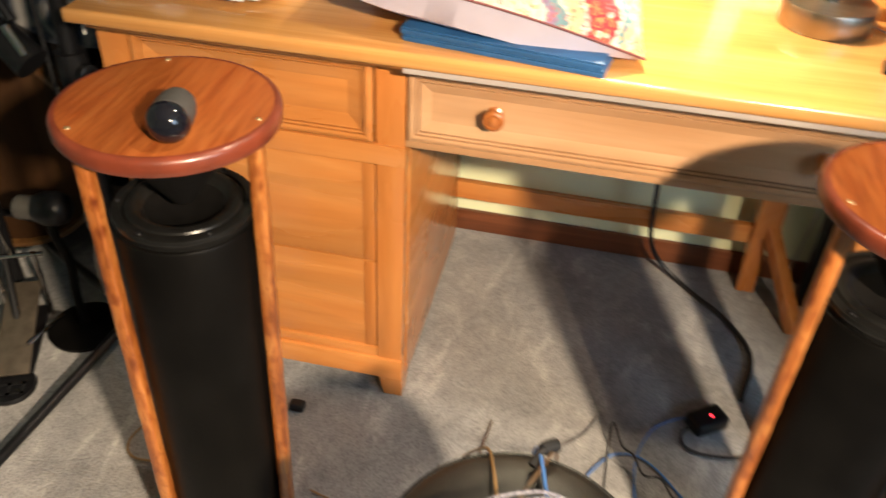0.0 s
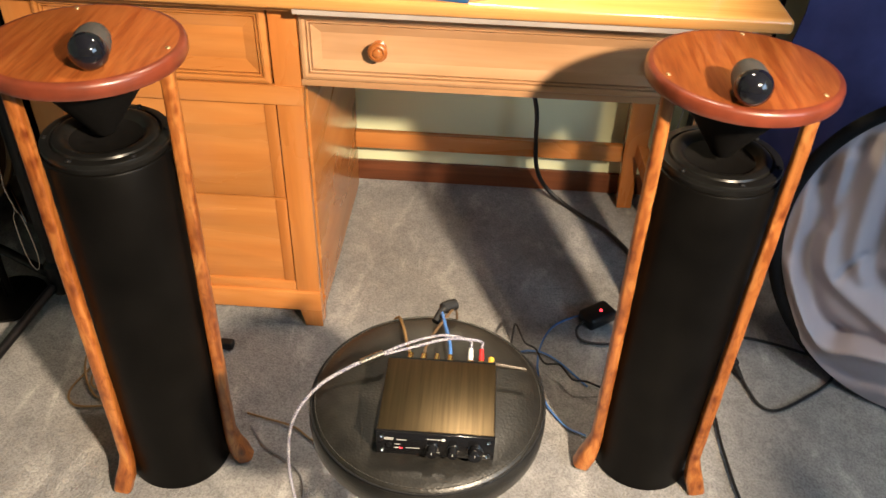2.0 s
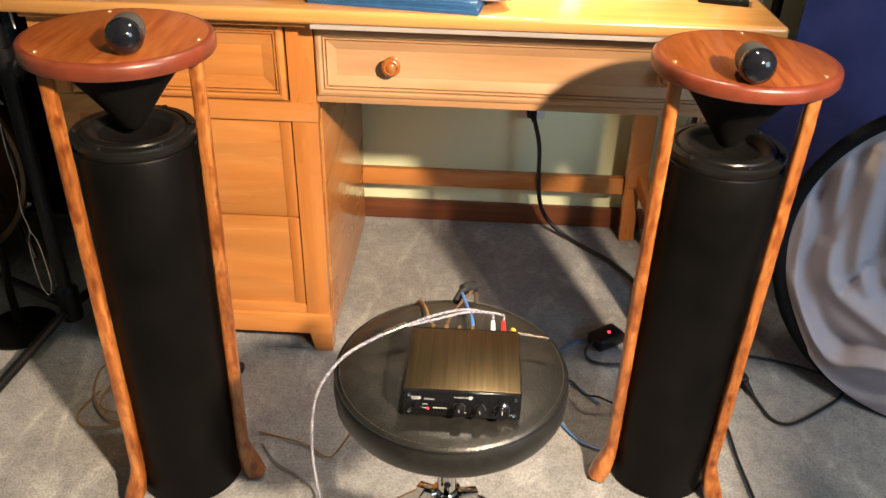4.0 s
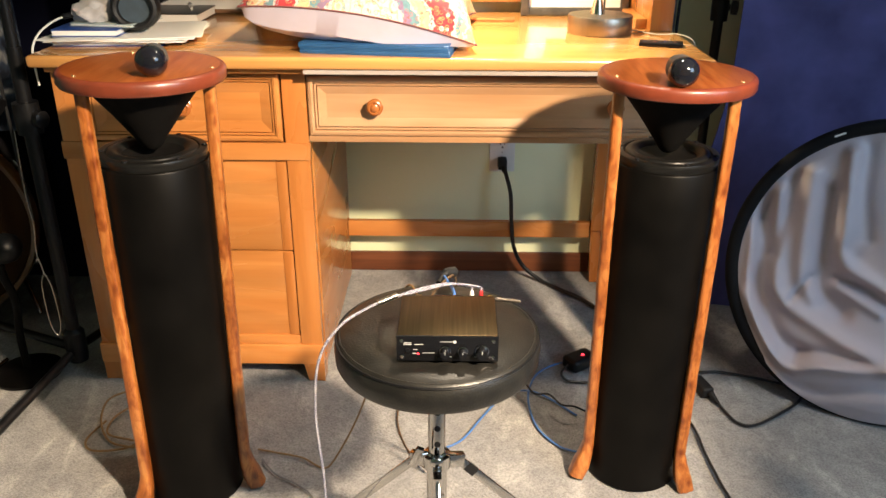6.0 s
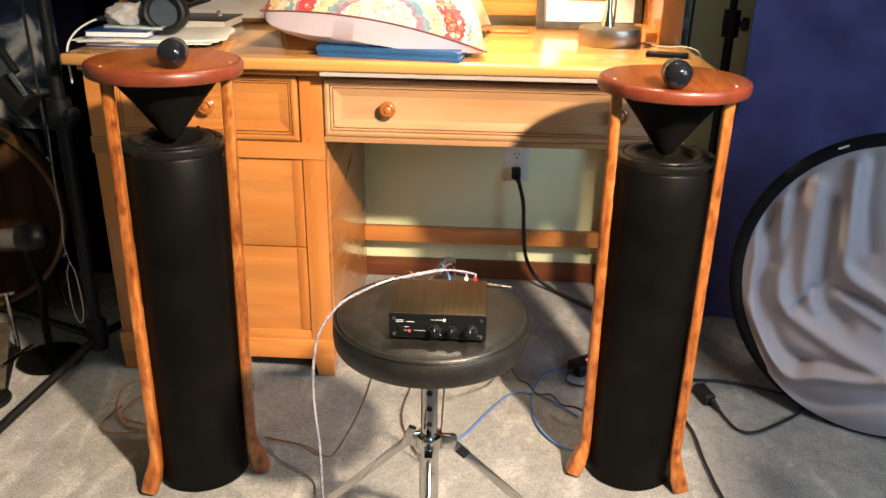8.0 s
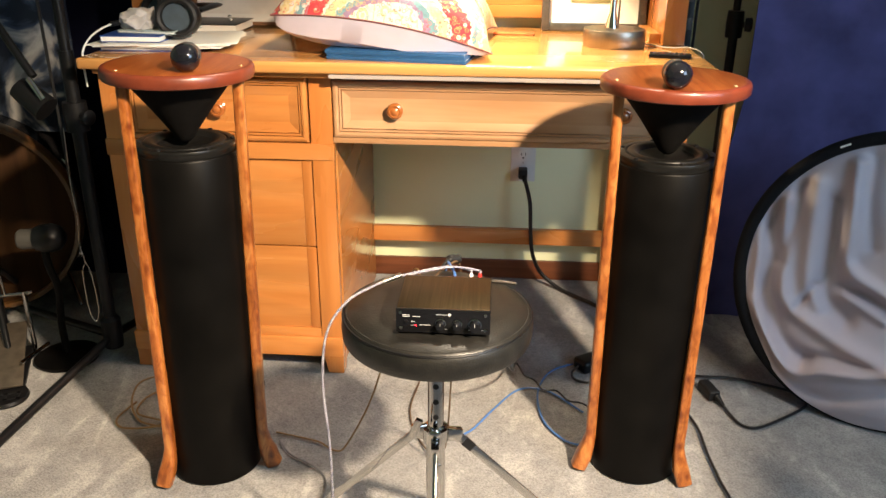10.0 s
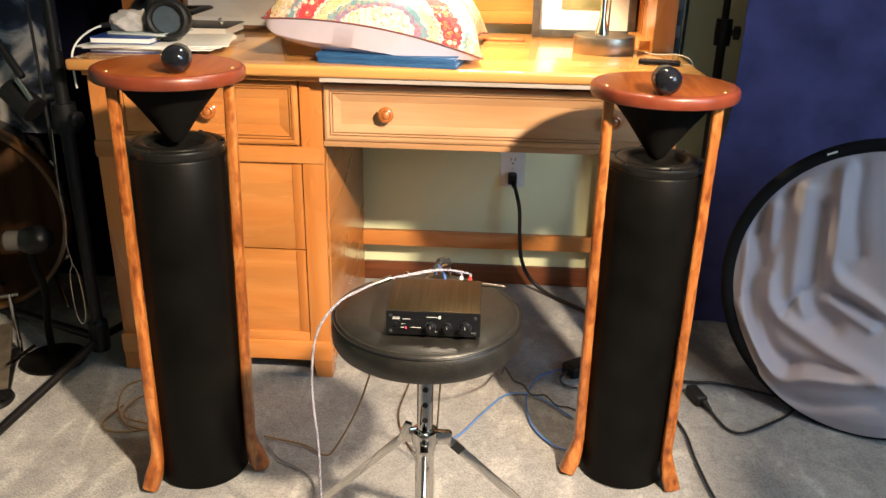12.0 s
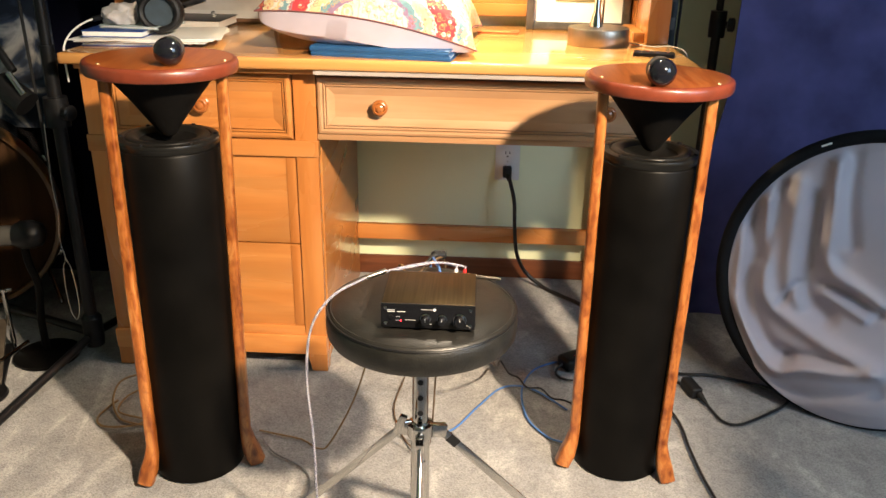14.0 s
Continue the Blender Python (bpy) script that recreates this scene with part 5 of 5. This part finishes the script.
part("screw", turned([(0.0025, 0), (0.0025, 0.0008), (0, 0.001)], Matrix.Translation((0.194, 1.7305, 0.370)) @ Euler((radians(90), 0, 0)).to_matrix().to_4x4(), 12), STEEL, outlet)


def cable(name, points, radius, material, label, ends=None, steps=8):
    root = thing(name, points[0][0], points[0][1], min(p[2] for p in points) - radius, label, "cable")
    part("flex", sweep(smooth_path(points, steps), radius, 8), material, root)
    return root


CORD = plain("black_flex", (0.010, 0.010, 0.011), 0.4)
cord = cable("black_cable", [(0.196, 1.700, 0.342), (0.203, 1.672, 0.325), (0.217, 1.655, 0.27), (0.222, 1.65, 0.19), (0.232, 1.655, 0.11), (0.262, 1.665, 0.045), (0.315, 1.645, 0.008), (0.36, 1.595, 0.0065), (0.42, 1.53, 0.0065), (0.47, 1.42, 0.0065), (0.44, 1.28, 0.0065)], 0.0058, CORD, "thick black power cord from the outlet to the floor")
part("plug", boxed(0.181, 0.207, 1.688, 1.7285, 0.330, 0.360, 0.006), BLACK_RUBBER, cord)
part("strain_relief", sweep([(0.195, 1.700, 0.345), (0.200, 1.678, 0.330)], [0.009, 0.007], 12), BLACK_RUBBER, cord)


def braid_material():
    material, nodes, links, shade = shader("white_braided_sleeve")
    weave = textured(nodes, links, "ShaderNodeTexChecker", 420.0, (1, 1, 1), (0.6, 0.4, 0.8))
    weave.inputs["Color1"].default_value, weave.inputs["Color2"].default_value = (0.36, 0.35, 0.39, 1), (0.10, 0.10, 0.16, 1)
    links.new(weave.outputs[0], shade.inputs["Base Color"])
    shade.inputs["Roughness"].default_value = 0.6
    return material


BRAID = braid_material()
audio = thing("audio_cable", -0.05, 0.50, 0.0, "white braided audio cable from amplifier to floor", "cable")
split = (-0.028, 0.512, SZ + 0.030)
part("main_run", sweep(smooth_path([split, (-0.062, 0.498, SZ + 0.020), (-0.098, 0.478, SZ + 0.002), (-0.125, 0.46, SZ - 0.04), (-0.133, 0.45, SZ - 0.12), (-0.128, 0.452, 0.28), (-0.132, 0.47, 0.16), (-0.138, 0.50, 0.06), (-0.128, 0.52, 0.008), (-0.10, 0.46, 0.005), (-0.09, 0.36, 0.005)]), 0.0021, 8), BRAID, audio)
for k, (x, colour) in enumerate(((0.084, WHITE_PLASTIC), (0.097, RED))):
    end = Vector((x, AY1 + 0.022, AZ0 + 0.022))
    part("branch", sweep(smooth_path([split, (0.01 + 0.004 * k, 0.538 - 0.012 * k, SZ + 0.031 + 0.004 * k), (0.05 + 0.006 * k, 0.552 - 0.01 * k, SZ + 0.033 + 0.004 * k), (x - 0.003, 0.550, SZ + 0.029), tuple(end + Vector((0, 0.012, 0.004))), tuple(end)]), 0.0017, 8), BRAID, audio)
    part("plug", sweep([end + Vector((0, 0.010, 0.003)), end + Vector((0, -0.010, 0))], [0.0028, 0.0034], 12), colour, audio)
part("splitter", sweep([(-0.020, 0.5155, SZ + 0.0325), (-0.046, 0.5045, SZ + 0.0255)], 0.0042, 14), STEEL, audio, "bright metal sleeve where the cable splits")

TAN = plain("tan_speaker_wire", (0.23, 0.14, 0.06), 0.4)
BLUE_WIRE = plain("blue_network_flex", (0.06, 0.16, 0.42), 0.4)
F = 0.005
cable("speaker_wire", [(0.012, AY1 + 0.018, AZ0 + 0.022), (0.005, AY1 + 0.045, SZ + 0.018), (-0.005, 0.590, SZ + 0.010), (-0.02, 0.644, SZ - 0.03), (-0.06, 0.72, 0.35), (-0.12, 0.80, 0.14), (-0.176, 0.81, 0.02), (-0.20, 0.805, F), (-0.243, 0.834, F), (-0.301, 0.850, F), (-0.340, 0.860, F)], 0.0020, TAN, "tan speaker wire from the amplifier to a tower")
cable("speaker_wire", [(-0.325, 0.830, F), (-0.29, 0.785, F), (-0.244, 0.757, F), (-0.205, 0.72, F), (-0.195, 0.66, F), (-0.21, 0.60, F)], 0.0018, plain("grey_wire", (0.17, 0.17, 0.18), 0.5), "grey wire lying on the carpet")
cable("speaker_wire", [(-0.56, 0.86, F), (-0.616, 0.864, F), (-0.66, 0.885, F), (-0.695, 0.94, F + 0.01), (-0.70, 1.00, F + 0.02), (-0.665, 1.04, F + 0.015), (-0.63, 1.02, F + 0.008), (-0.67, 0.96, F + 0.006), (-0.665, 0.90, F + 0.004), (-0.60, 0.88, F), (-0.62, 0.855, F), (-0.68, 0.85, F), (-0.705, 0.885, F), (-0.69, 0.95, F)], 0.0024, TAN, "loose coil of tan speaker wire")
cable("blue_wire", [(0.060, AY1 + 0.018, AZ0 + 0.022), (0.058, AY1 + 0.040, SZ + 0.026), (0.052, 0.575, SZ + 0.020), (0.040, 0.632, SZ + 0.003), (0.035, 0.665, SZ - 0.08), (0.03, 0.70, 0.26), (0.02, 0.80, 0.06), (0.03, 0.865, F), (0.079, 0.899, F), (0.127, 0.985, F), (0.178, 1.066, F), (0.225, 1.083, F), (0.27, 1.06, F), (0.33, 0.99, F)], 0.0023, BLUE_WIRE, "blue wire from the amplifier across the carpet")
cable("blue_wire", [(0.35, 1.20, F), (0.32, 1.202, F), (0.262, 1.157, F), (0.231, 1.067, F), (0.238, 0.954, F), (0.277, 0.885, F), (0.318, 0.862, F)], 0.0023, BLUE_WIRE, "loop of blue wire beside a tower")
cable("black_lead", [(0.09, 0.56, SZ - 0.056), (0.11, 0.62, SZ - 0.075), (0.13, 0.70, 0.36), (0.150, 0.84, 0.215), (0.168, 1.02, 0.09), (0.179, 1.110, 0.055), (0.198, 1.060, 0.052), (0.220, 1.045, 0.050), (0.238, 1.005, 0.050), (0.269, 1.003, 0.050), (0.292, 0.968, 0.048), (0.321, 0.967, 0.044), (0.36, 0.975, 0.020), (0.40, 0.99, F)], 0.0022, CORD, "thin black kinked lead sagging from under the stool")
cable("brown_lead", [(0.028, AY1 + 0.018, AZ0 + 0.022), (0.030, AY1 + 0.045, SZ + 0.020), (0.045, 0.590, SZ + 0.018), (0.060, 0.632, SZ + 0.005), (0.062, 0.648, SZ - 0.05), (0.05, 0.66, 0.3), (0.03, 0.76, 0.05), (-0.02, 0.84, F), (-0.06, 0.96, F), (-0.05, 1.10, F)], 0.0018, plain("brown_flex", (0.10, 0.06, 0.03), 0.45), "brown lead hanging behind the stool")
plug_end = thing("cable_knot", 0.045, 0.622, SZ, "bunched black connector behind the amplifier", "connector")
part("shell", sweep(smooth_path([(0.036, 0.602, SZ + 0.008), (0.046, 0.622, SZ + 0.014), (0.060, 0.634, SZ + 0.012)]), [0.005] * 6 + [0.008] * 7, 12), BLACK_RUBBER, plug_end)

adapter = thing("mains_adapter", 0.365, 1.20, 0, "black mains adapter with red light on the carpet", "adapter")
am = Matrix.Translation((0.366, 1.198, 0)) @ Euler((0, 0, radians(35))).to_matrix().to_4x4()
part("case", boxed(-0.038, 0.038, -0.025, 0.025, 0.0, 0.032, 0.011, 4, m=am), BLACK_SATIN, adapter)
part("light", turned([(0.0035, 0), (0.0035, 0.001), (0, 0.0025)], am @ Matrix.Translation((0.004, -0.004, 0.032)), 14), LED, adapter, "glowing red light")
part("flex", sweep(smooth_path([(0.336, 1.178, 0.016), (0.318, 1.160, 0.006), (0.322, 1.130, 0.006), (0.35, 1.118, 0.006), (0.40, 1.12, 0.006), (0.44, 1.13, 0.006)]), 0.0032, 8), CORD, adapter)

block = thing("plug_block", 0.636, 1.10, 0, "black plug block and looped cord on the carpet", "plug")
bk = Matrix.Translation((0.632, 1.095, 0)) @ Euler((0, 0, radians(14))).to_matrix().to_4x4()
part("case", boxed(-0.014, 0.014, -0.030, 0.030, 0.0, 0.026, 0.006, 3, m=bk), BLACK_RUBBER, block)
part("strain_relief", sweep([bk @ Vector((0.004, -0.032, 0.014)), bk @ Vector((0.007, -0.060, 0.007))], [0.008, 0.0042], 12), BLACK_RUBBER, block)
part("flex", sweep(smooth_path([(0.650, 1.062, 0.007), (0.661, 1.010, 0.0045), (0.676, 0.970, 0.0045), (0.710, 0.962, 0.0045), (0.779, 1.005, 0.0045), (0.837, 1.051, 0.0045), (0.853, 1.087, 0.0045), (0.828, 1.120, 0.0045), (0.758, 1.149, 0.006), (0.690, 1.162, 0.010), (0.650, 1.158, 0.012), (0.600, 1.17, 0.008), (0.54, 1.20, 0.006)]), 0.0033, 8), CORD, block)
cable("floor_lead", [(0.56, 1.03, F), (0.576, 0.948, F), (0.576, 0.868, F), (0.579, 0.804, F), (0.583, 0.753, F), (0.60, 0.64, F), (0.63, 0.48, F)], 0.0030, CORD, "black lead lying on the carpet")
pin = thing("small_plug", -0.43, 1.04, 0, "small black plug on the carpet", "plug")
part("body", boxed(-0.446, -0.416, 1.028, 1.050, 0.0, 0.018, 0.006, 3), BLACK_RUBBER, pin)
